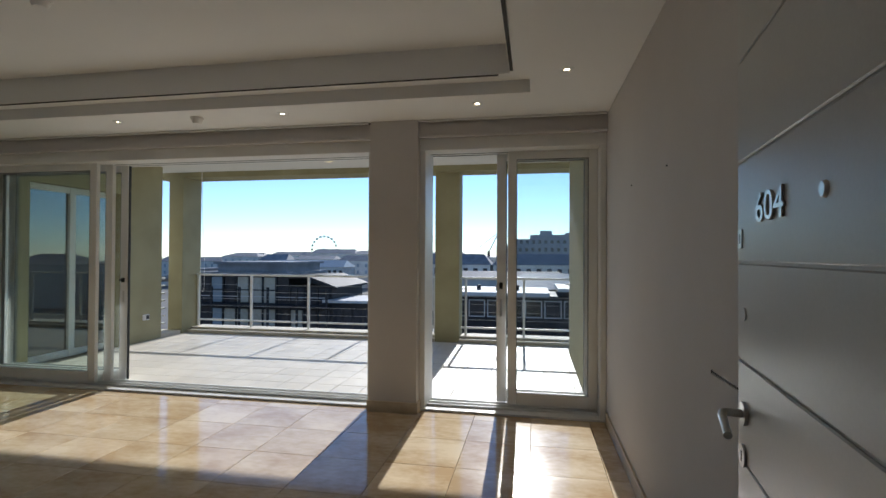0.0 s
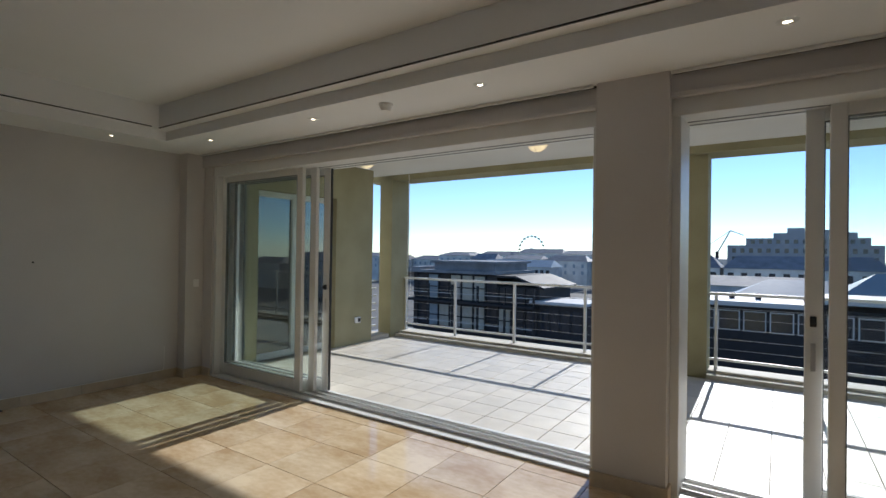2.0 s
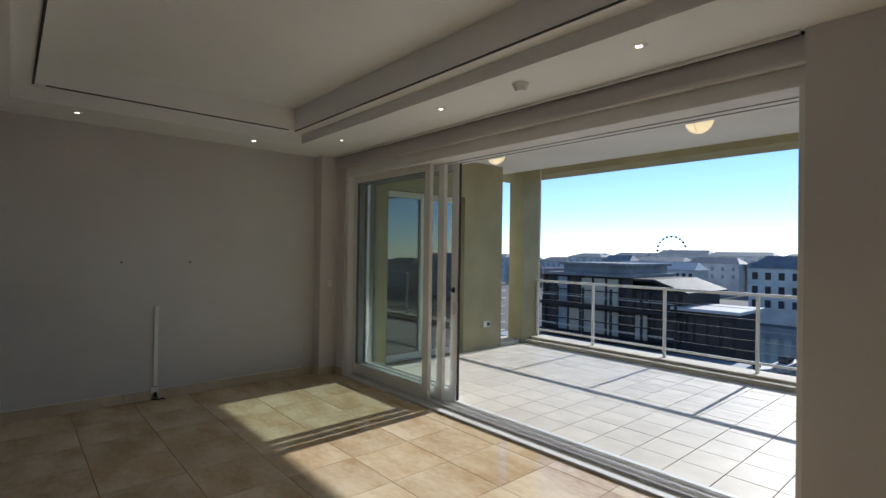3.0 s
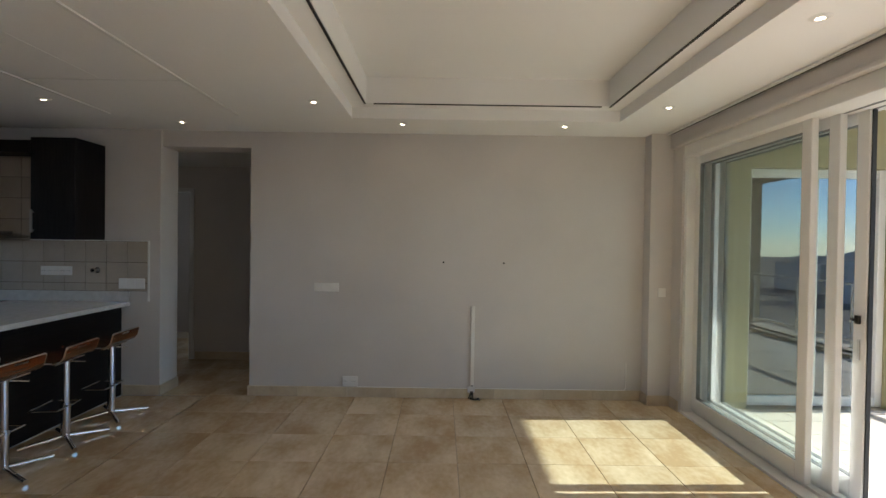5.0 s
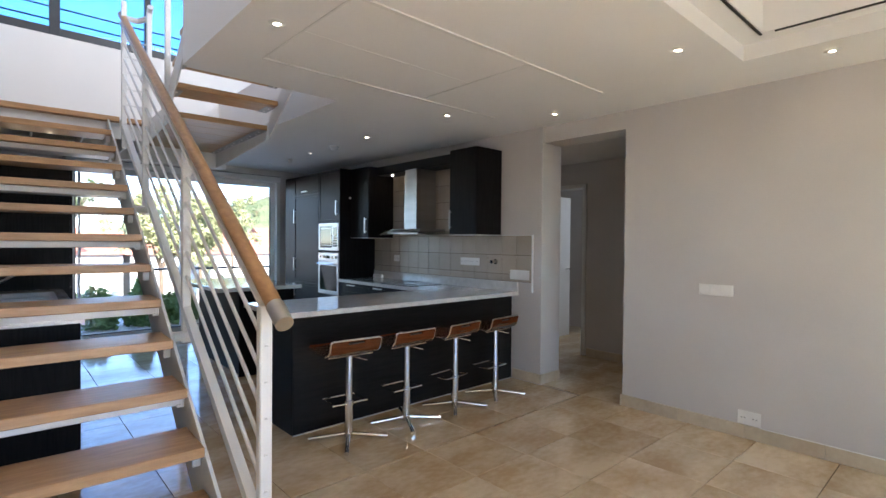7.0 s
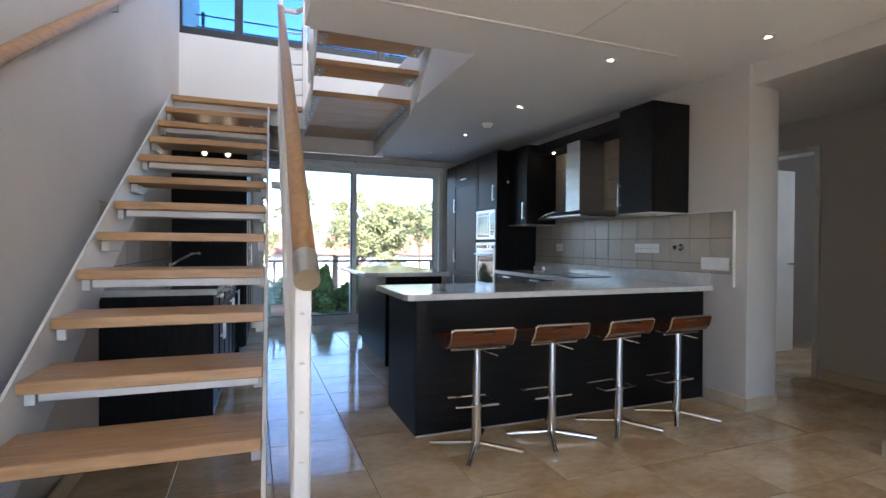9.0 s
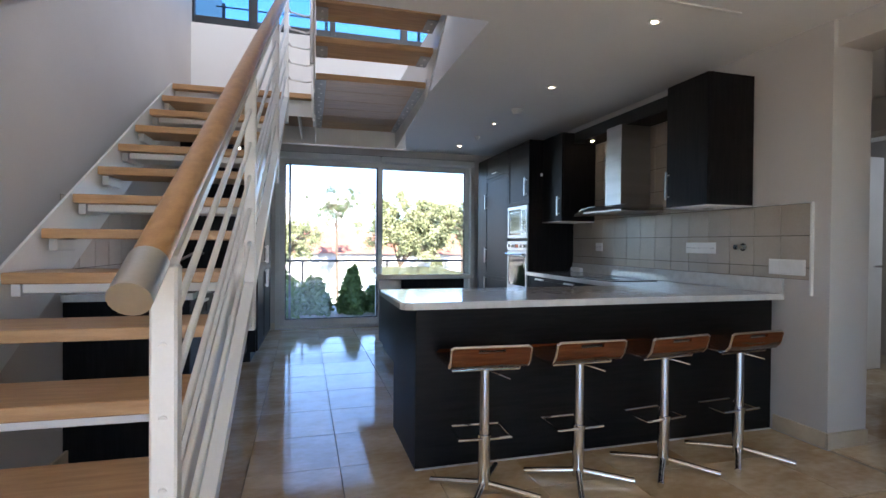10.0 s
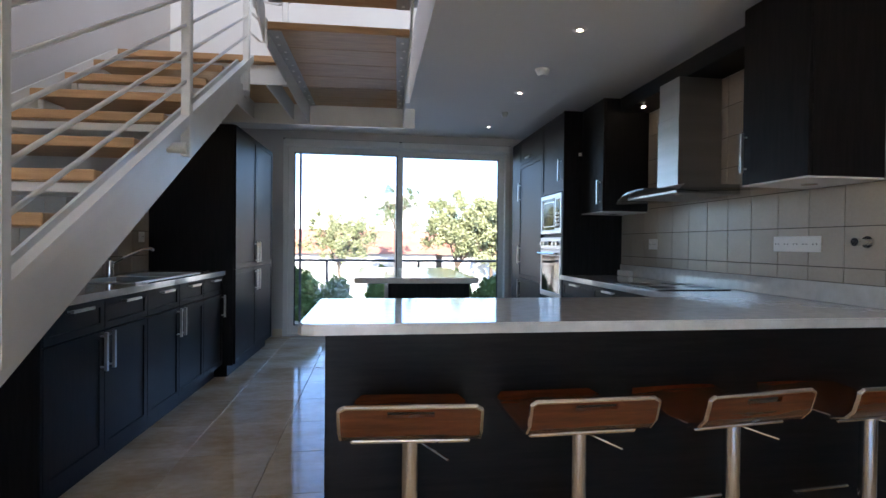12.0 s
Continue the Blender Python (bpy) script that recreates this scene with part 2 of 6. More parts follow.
wall("wall_hall", (-7.75, -7.6, -0.85, 1.4, -0.1, 2.6), (-7.75, -7.6, -1.85, -0.85, 2.15, 2.6), (-7.6, WX - 0.28, 1.25, 1.4, -0.1, 2.6), (-7.75, -7.6, -3.0, -1.85, -0.1, 2.6),
     (-9.6, -9.45, -3.0, 1.4, -0.1, 2.6), (-9.6, -6.4, -3.15, -3.0, -0.1, 2.6), (-9.45, -7.75, 0.2, 0.35, -0.1, 2.6))
solid("ceiling_hall", boxes((-9.6, WX - 0.28, -3.0, 1.4, 2.42, 2.55)), CEIL, "white painted hall ceiling", "ceiling", "structure")
# main ceiling round the tray and the stair opening
X0, X1, Y0, Y1 = -5.59, 0.005, 1.485, 3.765
top = 2.95
solid("ceiling", boxes(
    (WX, X0, Y0, FY + 0.02, CZ, top), (X1, EX, 0.69, FY + 0.02, CZ, top), (X0, X1, Y1, FY + 0.02, CZ, top), (X0, X1, 0.69, Y0, CZ, top), (WX, X0, 0.69, Y0, CZ, top),
    (KX - 0.1, -4.225, KY, 0.69, CZ, top), (-4.225, -3.06, -1.03, 0.69, CZ, top), (-4.225, SX, KY, -3.95, CZ, top), (-3.06, SX, 0.3, 0.69, CZ, top)), CEIL,
    "flat white painted ceiling with a stair opening", "ceiling", "structure")
I = 0.14
solid("ceiling_tray", boxes(
    (X0 - 0.02, X1 + 0.02, Y0 - 0.02, Y0 + I, 2.65, top), (X0 - 0.02, X1 + 0.02, Y1 - I, Y1 + 0.02, 2.65, top), (X0 - 0.02, X0 + I, Y0 + I, Y1 - I, 2.65, top), (X1 - I, X1 + 0.02, Y0 + I, Y1 - I, 2.65, top),
    (X0 + I, X1 - I, Y0 + I, Y1 - I, 2.86, top + 0.05)), CEIL, "raised white ceiling tray with a stepped edge", "ceiling tray", "structure")
solid("air_slot", boxes((X0 + 0.12, X1 - 0.22, Y1 - I + 0.006, Y1 - I + 0.020, 2.642, 2.6495), (X0 + 0.12, X1 - 0.22, Y0 + I - 0.020, Y0 + I - 0.006, 2.642, 2.6495),
                        (X0 + I - 0.020, X0 + I - 0.006, Y0 + 0.2, Y1 - 0.2, 2.642, 2.6495), (X1 - I + 0.004, X1 - I + 0.026, Y0 + 0.2, Y1 - 0.2, 2.642, 2.6495)), RUBBER,
      "thin black air slots round the ceiling tray", "air slot", "structure")
solid("roof_slab", boxes((-10, -4.3, -6.0, 5.0, top + 0.06, 3.1), (-4.3, -1.7, 0.9, 5.0, top + 0.06, 3.1), (-1.7, 1.2, -2.0, 5.0, top + 0.06, 3.1)), CEIL, "concrete slab above the rooms", "slab", "structure")
solid("floor_slab", boxes((-9.7, 1.45, -5.65, 4.45, -0.25, -0.012)), GROUT, "screeded floor with dark sandy tile joints", "floor", "structure")
# stair opening sides and the storey above
wall("wall_void", (-4.225, -4.19, -3.95, -1.03, CZ, top + 0.16), (-4.225, -3.06, -1.06, -1.03, CZ, top + 0.16), (-3.06, -3.03, -1.03, 0.3, CZ, top + 0.16), material=CEIL, label="white painted side of the stair opening")
wall("wall_upper", (-6.5, SX, -4.1, -3.95, top, 3.5), (-6.5, SX, -4.1, -3.95, 4.6, 5.4), (-6.65, -6.5, -4.1, 0.9, top, 5.4), (-6.5, SX + 0.2, 0.75, 0.9, top, 5.4), material=CEIL, label="white painted upper storey wall")
solid("ceiling_upper", boxes((-6.6, SX + 0.2, -4.1, 0.9, 5.4, 5.55)), CEIL, "white painted upper ceiling", "ceiling", "structure")
solid("floor_upper", boxes((-6.5, -4.225, -3.95, 0.75, top, top + 0.15), (-4.225, -3.06, -1.03, 0.75, top, top + 0.15)), CEIL, "upper storey floor slab", "floor", "structure")


# ---- window wall ----
def sliding_panel(name, x0, x1, y, label, z0=0.045, z1=HEAD - 0.05, stile=0.085, glass=GLASS, group="", tall=0.11):
    """A white framed glass panel in the plane y, 45 mm thick."""
    t = thing(name, ((x0 + x1) / 2, y, z0), label, "sliding door", group)
    a, b = y - 0.022, y + 0.022
    part("stile", box(new_bm(), x0, x0 + stile, a, b, z0, z1, 0.004), FRAME, t)
    part("stile", box(new_bm(), x1 - stile, x1, a, b, z0, z1, 0.004), FRAME, t)
    part("rail", box(new_bm(), x0 + stile, x1 - stile, a + 0.001, b - 0.001, z0, z0 + tall, 0.004), FRAME, t)
    part("rail", box(new_bm(), x0 + stile, x1 - stile, a + 0.001, b - 0.001, z1 - 0.075, z1, 0.004), FRAME, t)
    g = part("pane", box(new_bm(), x0 + stile - 0.01, x1 - stile + 0.01, y - 0.004, y + 0.004, z0 + tall - 0.01, z1 - 0.065), glass, t)
    g.visible_shadow = glass is TINTED
    e = 0.006
    part("gasket", boxes((x0 + stile, x0 + stile + e, a + 0.006, b - 0.006, z0 + tall, z1 - 0.075), (x1 - stile - e, x1 - stile, a + 0.006, b - 0.006, z0 + tall, z1 - 0.075),
                         (x0 + stile + e, x1 - stile - e, a + 0.006, b - 0.006, z1 - 0.081, z1 - 0.075), (x0 + stile + e, x1 - stile - e, a + 0.006, b - 0.006, z0 + tall, z0 + tall + e)), GASKET, t)
    return t


def door_frame(name, x0, x1, label):
    t = thing(name, ((x0 + x1) / 2, 4.6, 0), label, "window frame", kind="structure")
    part("jamb", box(new_bm(), x0, x0 + 0.05, 4.45, 4.79, 0.0, HEAD, 0.004), FRAME, t)
    part("jamb", box(new_bm(), x1 - 0.05, x1, 4.45, 4.79, 0.0, HEAD, 0.004), FRAME, t)
    part("head", box(new_bm(), x0 - 0.0, x1 + 0.0, 4.44, 4.79, HEAD - 0.055, HEAD + 0.05, 0.004), FRAME, t)
    for k in range(1, 3):
        y = 4.545 + 0.085 * k
        part("head_track", box(new_bm(), x0 + 0.06, x1 - 0.06, y - 0.010, y + 0.010, HEAD - 0.0575, HEAD - 0.0555), GASKET, t, "dark track groove in the frame head")
    part("sill", boxes((x0, x1, 4.44, 4.80, -0.02, 0.018), bevel=0.003), TRACK, t, "pale anodised sliding track")
    for k in range(3):
        y = 4.545 + 0.085 * k
        part("track_rib", box(new_bm(), x0 + 0.05, x1 - 0.05, y - 0.004, y + 0.004, 0.018, 0.038), TRACK, t)
    return t


door_frame("window_1", -5.84, -1.395, "wide white aluminium sliding door frame open to the balcony")
door_frame("window_2", -0.965, 0.628, "white aluminium sliding door frame beside the pier")
G = "stacked glass panels"
sliding_panel("sliding_door", -5.81, -4.405, 4.545, "white framed glass sliding panel pushed aside", group=G, glass=TINTED)
sliding_panel("sliding_door", -5.785, -4.295, 4.630, "white framed glass sliding panel pushed aside", group=G, glass=TINTED)
d3 = sliding_panel("sliding_door", -5.72, -4.19, 4.715, "white framed glass sliding panel with a black pull", group=G, glass=TINTED)
part("pull_handle", box(new_bm(), -4.189, -4.178, 4.698, 4.728, 0.98, 1.24, 0.004), BLACK, d3, "black recessed pull")
part("lock", boxes((-4.245, -4.215, 4.672, 4.692, 1.07, 1.12), (-4.26, -4.232, 4.66, 4.674, 1.086, 1.104), bevel=0.003), BLACK, d3, "black lock knob")
part("keyhole_plate", box(new_bm(), -4.24, -4.22, 4.689, 4.693, 0.86, 0.98, 0.003), HANDLE, d3)
part("edge_seal", box(new_bm(), -4.1895, -4.181, 4.704, 4.728, 0.05, HEAD - 0.06), RUBBER, d3)
p1 = sliding_panel("sliding_door", -0.195, 0.577, 4.630, "white framed glass sliding panel slid behind another", stile=0.075)
p2 = sliding_panel("sliding_door", -0.30, 0.56, 4.715, "white framed glass sliding panel with a lock", stile=0.085)
part("lock", boxes((-0.275, -0.245, 4.685, 4.6945, 1.07, 1.13), bevel=0.004), BLACK, p2, "black lock cylinder")
part("keyhole_plate", box(new_bm(), -0.272, -0.248, 4.687, 4.693, 0.82, 0.98, 0.003), HANDLE, p2)
solid("trim_lintel", boxes((-5.84, -1.397, FY - 0.022, FY, 2.405, 2.43), (-0.963, EX, FY - 0.022, FY, 2.405, 2.43), bevel=0.004), WALL, "painted ledge along the window lintel", "trim", "structure")
solid("trim_curtain_track", boxes((-6.0, -1.42, FY - 0.055, FY - 0.03, CZ - 0.018, CZ - 0.001), (-0.96, EX - 0.01, FY - 0.055, FY - 0.03, CZ - 0.018, CZ - 0.001), bevel=0.003), FRAME,
      "white curtain track along the ceiling edge", "curtain track", "structure")
# solid black strips; the shade of the ceiling groove is put into their colour
solid("shadow_gap", boxes((-6.0, -1.41, FY - 0.028, FY - 0.004, CZ - 0.012, CZ - 0.002), (-0.95, EX - 0.005, FY - 0.028, FY - 0.004, CZ - 0.012, CZ - 0.002)), RUBBER, "black strip drawn for the shade behind the curtain track", "trim", "structure")

# ---- skirting ----
H, D = 0.095, 0.016
skirts = [(WX, WX + D, 0.41, 4.22), (WX, -6.015 + D, 4.204, 4.22), (-6.015, -6.015 + D, 4.22, 4.43), (-6.0, -5.842, 4.415, 4.43), (-1.411, -0.949, 4.329, 4.345), (-1.411, -1.395, 4.345, 4.44), (-0.965, -0.949, 4.345, 4.44),
          (EX - D, EX, 0.69, 4.40), (WX - 0.28, WX + D, 0.41 - D, 0.41), (WX - 0.28, KX - 0.012 + D, -0.443, -0.443 + D), (KX - 0.012, KX - 0.012 + D, -0.79, -0.443), (-7.6, -7.584, -0.83, 1.25), (-7.584, WX - 0.28, 1.234, 1.25),
          (-2.74, -2.62, KY, KY + D), (SX - D, SX, -1.3, 0.54), (SX - D, -0.78, 0.69, 0.69 + D), (KX, -5.62, KY, KY + D)]
for s in skirts:
    w = (s[1] - s[0], s[3] - s[2])
    long = 0 if w[0] > w[1] else 1
    n = max(1, round(w[long] / 0.475))
    t = thing("baseboard", (s[0], s[2], 0), "honed beige travertine skirting along the wall", "skirting", kind="structure")
    for k in range(n):
        a, b = s[2 * long] + w[long] * k / n + 0.001, s[2 * long] + w[long] * (k + 1) / n - 0.001
        r = (a, b, s[2], s[3]) if long == 0 else (s[0], s[1], a, b)
        part("skirting_tile", box(new_bm(), *r, 0.0, H, 0.002), SKIRT, t)

# ---- balcony ----
solid("floor_balcony", boxes((-6.6, 0.8, 4.78, 8.35, -0.35, -0.012)), BGROUT, "balcony slab with grey tile joints", "floor", "structure")
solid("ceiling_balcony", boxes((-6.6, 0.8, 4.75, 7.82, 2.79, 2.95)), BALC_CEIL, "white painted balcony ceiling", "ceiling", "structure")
solid("balcony_beam", boxes((-6.6, 0.8, 7.82, 8.3, 2.70, 2.95)), OLIVE, "olive rendered beam along the balcony edge", "beam", "structure")
solid("facade_outer", boxes((-6.6, 0.8, 4.76, 4.79, HEAD + 0.051, 2.79), (-6.6, -5.841, 4.755, 4.79, -0.1, HEAD + 0.05), (0.629, 0.8, 4.755, 4.79, -0.1, HEAD + 0.05)), OLIVE, "olive rendered outer wall", "wall", "structure")
solid("wall_balcony_west", boxes((-6.5, -5.95, 4.79, 5.12, -0.1, 2.79), (-6.5, -5.95, 6.47, 7.28, -0.1, 2.79), (-6.5, -5.95, 5.12, 6.47, 2.25, 2.79)), OLIVE, "olive rendered balcony side wall", "wall", "structure")
solid("wall_balcony_east", boxes((0.53, 0.78, 4.79, 7.42, -0.1, 2.79)), OLIVE, "olive rendered balcony end wall", "wall", "structure")
solid("balcony_column", boxes((-6.20, -5.93, 7.74, 8.22, -0.1, 2.70)), OLIVE, "square olive rendered balcony column", "column", "structure")
solid("balcony_column", boxes((-1.52, -1.13, 7.92, 8.26, -0.1, 2.70)), OLIVE, "square olive rendered balcony column", "column", "structure")
KERB = surf("rendered_kerb", (0.55, 0.50, 0.41), (0.65, 0.60, 0.50), 0.8, 4, 80, 0.08)
solid("balcony_kerb", boxes((-5.93, -1.521, 7.86, 8.30, -0.1, 0.05), (-5.93, -1.521, 7.98, 8.30, 0.05, 0.085), (-1.129, 0.8, 7.86, 8.30, -0.1, 0.05), (-1.129, 0.8, 7.98, 8.30, 0.05, 0.085), (-6.5, -5.95, 7.281, 7.739, -0.1, 0.06),
      bevel=0.006), KERB, "low stepped sandy kerb at the balcony edge", "kerb", "structure")
# neighbouring room's sliding door in the balcony side wall
t = thing("window_3", (-6.1, 5.8, 0), "white framed sliding door in the balcony side wall", "window", kind="structure")
for a, b in ((5.12, 5.19), (5.74, 5.83), (6.40, 6.47)):
    part("window_frame", box(new_bm(), -6.13, -6.05, a, b, 0.0, 2.25, 0.004), FRAME, t)
part("window_frame", box(new_bm(), -6.12, -6.06, 5.19, 6.40, 0.0, 0.09, 0.004), FRAME, t)
part("window_frame", box(new_bm(), -6.12, -6.06, 5.19, 6.40, 2.17, 2.25, 0.004), FRAME, t)
# dark tint carries the dimness of the room behind; mirror share raised with it
MIRRORISH = pane_mat("glass_tinted_for_dim_room", (0.22, 0.25, 0.25), mirror=0.26)
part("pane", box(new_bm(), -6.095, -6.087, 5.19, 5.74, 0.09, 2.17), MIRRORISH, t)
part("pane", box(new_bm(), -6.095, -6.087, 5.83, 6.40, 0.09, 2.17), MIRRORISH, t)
solid("wall_neighbour_room", boxes((-8.6, -6.5, 4.9, 5.0, -0.1, 2.8), (-8.6, -6.5, 6.6, 6.7, -0.1, 2.8), (-8.7, -8.6, 4.9, 6.7, -0.1, 2.8), (-8.6, -6.5, 5.0, 6.6, -0.2, -0.05), (-8.6, -6.5, 5.0, 6.6, 2.6, 2.8)), WALL, "plain walls of the dim neighbouring room", "wall", "structure")


def railing(x0, x1, posts, y=8.13):
    t = thing("balcony_railing", ((x0 + x1) / 2, y, 0.085), "white painted steel balcony railing with thin wires", "railing", "balcony railings")
    part("top_rail", box(new_bm(), x0, x1, y - 0.03, y + 0.03, 0.985, 1.02, 0.008), WHITESTEEL, t)
    part("bottom_rail", box(new_bm(), x0, x1, y - 0.015, y + 0.015, 0.185, 0.215, 0.005), WHITESTEEL, t)
    for x in posts:
        part("post", box(new_bm(), x - 0.018, x + 0.018, y - 0.02, y + 0.02, 0.085, 0.985, 0.004), WHITESTEEL, t)
    for k in range(5):
        z = 0.33 + 0.125 * k
        part("wire", rod(new_bm(), (x0, y, z), (x1, y, z), 0.003, 6), GALV, t, "thin dull steel wire")


railing(-5.93, -1.52, (-5.90, -4.86, -3.78, -2.68, -1.56))
railing(-1.13, 0.8, (-1.05, -0.12, 0.74))
t = thing("balcony_railing", (-6.3, 7.5, 0.06), "short white steel railing between wall and column", "railing", "balcony railings")
for k in range(7):
    part("bar", box(new_bm(), -6.28, -6.25, 7.29, 7.73, 0.16 + 0.13 * k, 0.185 + 0.13 * k, 0.003), WHITESTEEL, t)
part("post", box(new_bm(), -6.285, -6.245, 7.33, 7.37, 0.06, 0.99, 0.004), WHITESTEEL, t)


def balcony_lamp(x, y):
    t = thing("ceiling_lamp", (x, y, 2.79), "round bulkhead lamp with cream glass and white ring", "ceiling lamp", "balcony lamps")
    part("base", rod(new_bm(), (x, y, 2.745), (x, y, 2.79), 0.15, 28), PLASTIC, t, rounded=True)
    bm = new_bm()
    bmesh.ops.create_uvsphere(bm, u_segments=24, v_segments=14, radius=0.125)
    bmesh.ops.bisect_plane(bm, geom=bm.verts[:] + bm.edges[:] + bm.faces[:], plane_co=(0, 0, 0), plane_no=(0, 0, 1), clear_outer=True)
    bmesh.ops.translate(bm, verts=bm.verts, vec=(x, y, 2.745))
    part("glass_dome", bm, LAMPGLASS, t, "cream glass dome", rounded=True)
    for k in range(2):
        bm = new_bm()
        pts = [(x + math.cos(k * math.pi / 2) * math.cos(a) * 0.132, y + math.sin(k * math.pi / 2) * math.cos(a) * 0.132, 2.745 - math.sin(a) * 0.132) for a in [math.pi * j / 10 for j in range(11)]]
        part("guard", tube(bm, pts, 0.004, 6), PLASTIC, t)


balcony_lamp(-2.69, 6.42)
balcony_lamp(-5.2, 6.3)
t = thing("wall_socket", (-5.95, 6.95, 0.38), "white weatherproof socket with black insert on olive wall", "socket")
part("plate", box(new_bm(), -5.95, -5.925, 6.88, 7.01, 0.33, 0.42, 0.006), PLASTIC, t)
part("insert", box(new_bm(), -5.9252, -5.918, 6.935, 6.995, 0.345, 0.405, 0.003), BLACK, t)
t = thing("lever_handle", (0.50, 7.2, 1.0), "small steel lever on the balcony end wall", "handle")
part("rose", rod(new_bm(), (0.531, 7.22, 0.98), (0.515, 7.22, 0.98), 0.025, 16), HANDLE, t)
part("lever", tube(new_bm(), [(0.515, 7.22, 0.98), (0.465, 7.22, 0.98), (0.465, 7.33, 0.985)], 0.009), HANDLE, t)
t = thing("blind_cord", (-4.3, 7.9, 2.0), "thin white blind cords hanging from the balcony beam", "cord")
part("cord", tube(new_bm(), [(-5.62, 7.8, 2.79), (-5.63, 7.8, 1.2), (-5.61, 7.8, 0.75), (-5.58, 7.8, 0.72), (-5.55, 7.8, 0.78), (-5.55, 7.8, 1.25), (-5.60, 7.8, 2.0), (-5.61, 7.8, 2.79)], 0.003, 6), PLASTIC, t)

# ---- stair ----
RISE, GO = 0.18, 0.2855
SL, SR = SX - 0.055, -2.79      # wall side, open side


def tread_y(k):
    return 0.348 - GO * (k - 3)


def stringer(x0, x1, name, parent, lo, hi, label="", lift=0.0):
    """A sloping flat plate from tread lo to tread hi."""
    ya, yb = tread_y(lo), tread_y(hi)
    out = [(ya + 0.12, 0.0), (ya + 0.12, lo * RISE - 0.12 + lift), (yb, hi * RISE - 0.035 + lift * 0.6), (yb - 0.30, hi * RISE - 0.035), (yb - 0.30, hi * RISE - 0.25), (yb - 0.15, hi * RISE - 0.25), (ya - 0.36, 0.0)]
    return part(name, prism(new_bm(), out, "x", x0, x1), WHITESTEEL, parent, label)


stair = thing("staircase", ((SL + SR) / 2, -1.0, 0), "open white steel stair with oak treads along a wall", "staircase")
stringer(SL - 0.012, SL, "stringer", stair, 1, 14, lift=0.06)
stringer(SR, SR + 0.014, "stringer", stair, 1, 14, "white painted flat steel stringer")
for k in range(1, 14):
    y = tread_y(k)
    part("tread", box(new_bm(), SR + 0.016, SL - 0.014, y - 0.30, y, k * RISE - 0.045, k * RISE, 0.004), OAK, stair)
    if k % 2 == 0:
        part("tread_support", box(new_bm(), SR + 0.03, SL - 0.06, y - 0.26, y - 0.05, k * RISE - 0.085, k * RISE - 0.046, 0.004), WHITESTEEL, stair, "white steel tray under the tread")
    for x in (SR + 0.0165, SL - 0.05):
        part("bracket", box(new_bm(), x, x + 0.034, y - 0.24, y - 0.06, k * RISE - 0.10, k * RISE - 0.0455, 0.003), WHITESTEEL, stair)
# landing and the return flight
LZ = 14 * RISE
LY = tread_y(14)
W0, W1 = -4.01, -3.12
part("landing", boxes((W1 + 0.03, SL - 0.014, -3.945, LY, LZ - 0.045, LZ), bevel=0.004), OAK, stair, "oak landing boards")
part("landing_frame", boxes((W1 + 0.032, SL - 0.02, LY - 0.072, LY - 0.06, LZ - 0.19, LZ - 0.047), *[(x, x + 0.01, -3.88, LY - 0.072, LZ - 0.20, LZ - 0.047) for x in (-2.98, -2.62, -2.26)], (-4.12, SL - 0.02, -3.94, -3.88, LZ - 0.235, LZ - 0.047)), WHITESTEEL, stair, "white steel landing frame")
for k in range(6):
    a = -2.2 - 0.28 * k
    part("platform_board", box(new_bm(), W0 + 0.012, W1 - 0.012, a - 0.276, a, LZ - 0.05, LZ - 0.004 + 0.0005 * k, 0.003), OAK, stair)
for x in (W0, W1 - 0.006):
    part("platform_plate", prism(new_bm(), [(-2.2, LZ + 0.02), (-2.25, LZ - 0.14), (-3.5, LZ - 0.22), (-3.88, LZ - 0.235), (-3.88, LZ + 0.02)], "x", x, x + 0.010), WHITESTEEL, stair, "bolted white steel plate")
    inner = 1 if x == W0 else -1
    xa = W0 + 0.0105 if x == W0 else W1 - 0.0065
    flange = part("flange_plate", prism(new_bm(), [(xa, -2.22), (xa + inner * 0.085, -2.22), (xa + inner * 0.055, -3.87), (xa, -3.87)], "z", LZ - 0.0555, LZ - 0.0505), GALV, stair, "galvanised flange bolted under the boards")
    for j in range(13):
        bx_ = xa + inner * (0.028 if j % 2 else 0.045)
        part("bolt", rod(new_bm(), (bx_, -2.3 - 0.125 * j, LZ - 0.061), (bx_, -2.3 - 0.125 * j, LZ - 0.055), 0.010, 8), PLASTIC, flange)
    out = [(-2.17, LZ - 0.14), (-2.17, LZ + 0.06), (-0.35, LZ + 0.06 + 1.67 / 0.245 * 0.175), (-0.35, LZ - 0.14 + 1.67 / 0.245 * 0.175)]
    part("stringer", prism(new_bm(), out, "x", x - 0.001, x + 0.011), WHITESTEEL, stair)
for k in range(1, 5):
    y = -2.2 + 0.245 * k
    z = LZ + 0.175 * k
    part("tread", box(new_bm(), W0 + 0.012, W1 - 0.012, y - 0.28, y + 0.02, z - 0.045, z, 0.004), OAK, stair)
    for x in (W0 + 0.012, W1 - 0.05):
        x = x if x < -3.6 else x - 0.048
        plate = part("tread_plate", box(new_bm(), x, x + 0.084, y - 0.272, y - 0.05, z - 0.052, z - 0.0455, 0.002), GALV, stair, "galvanised plate bolted under the tread")
        for dy in (-0.22, -0.10):
            part("bolt", rod(new_bm(), (x + 0.042, y + dy, z - 0.058), (x + 0.042, y + dy, z - 0.052), 0.010, 8), PLASTIC, plate)
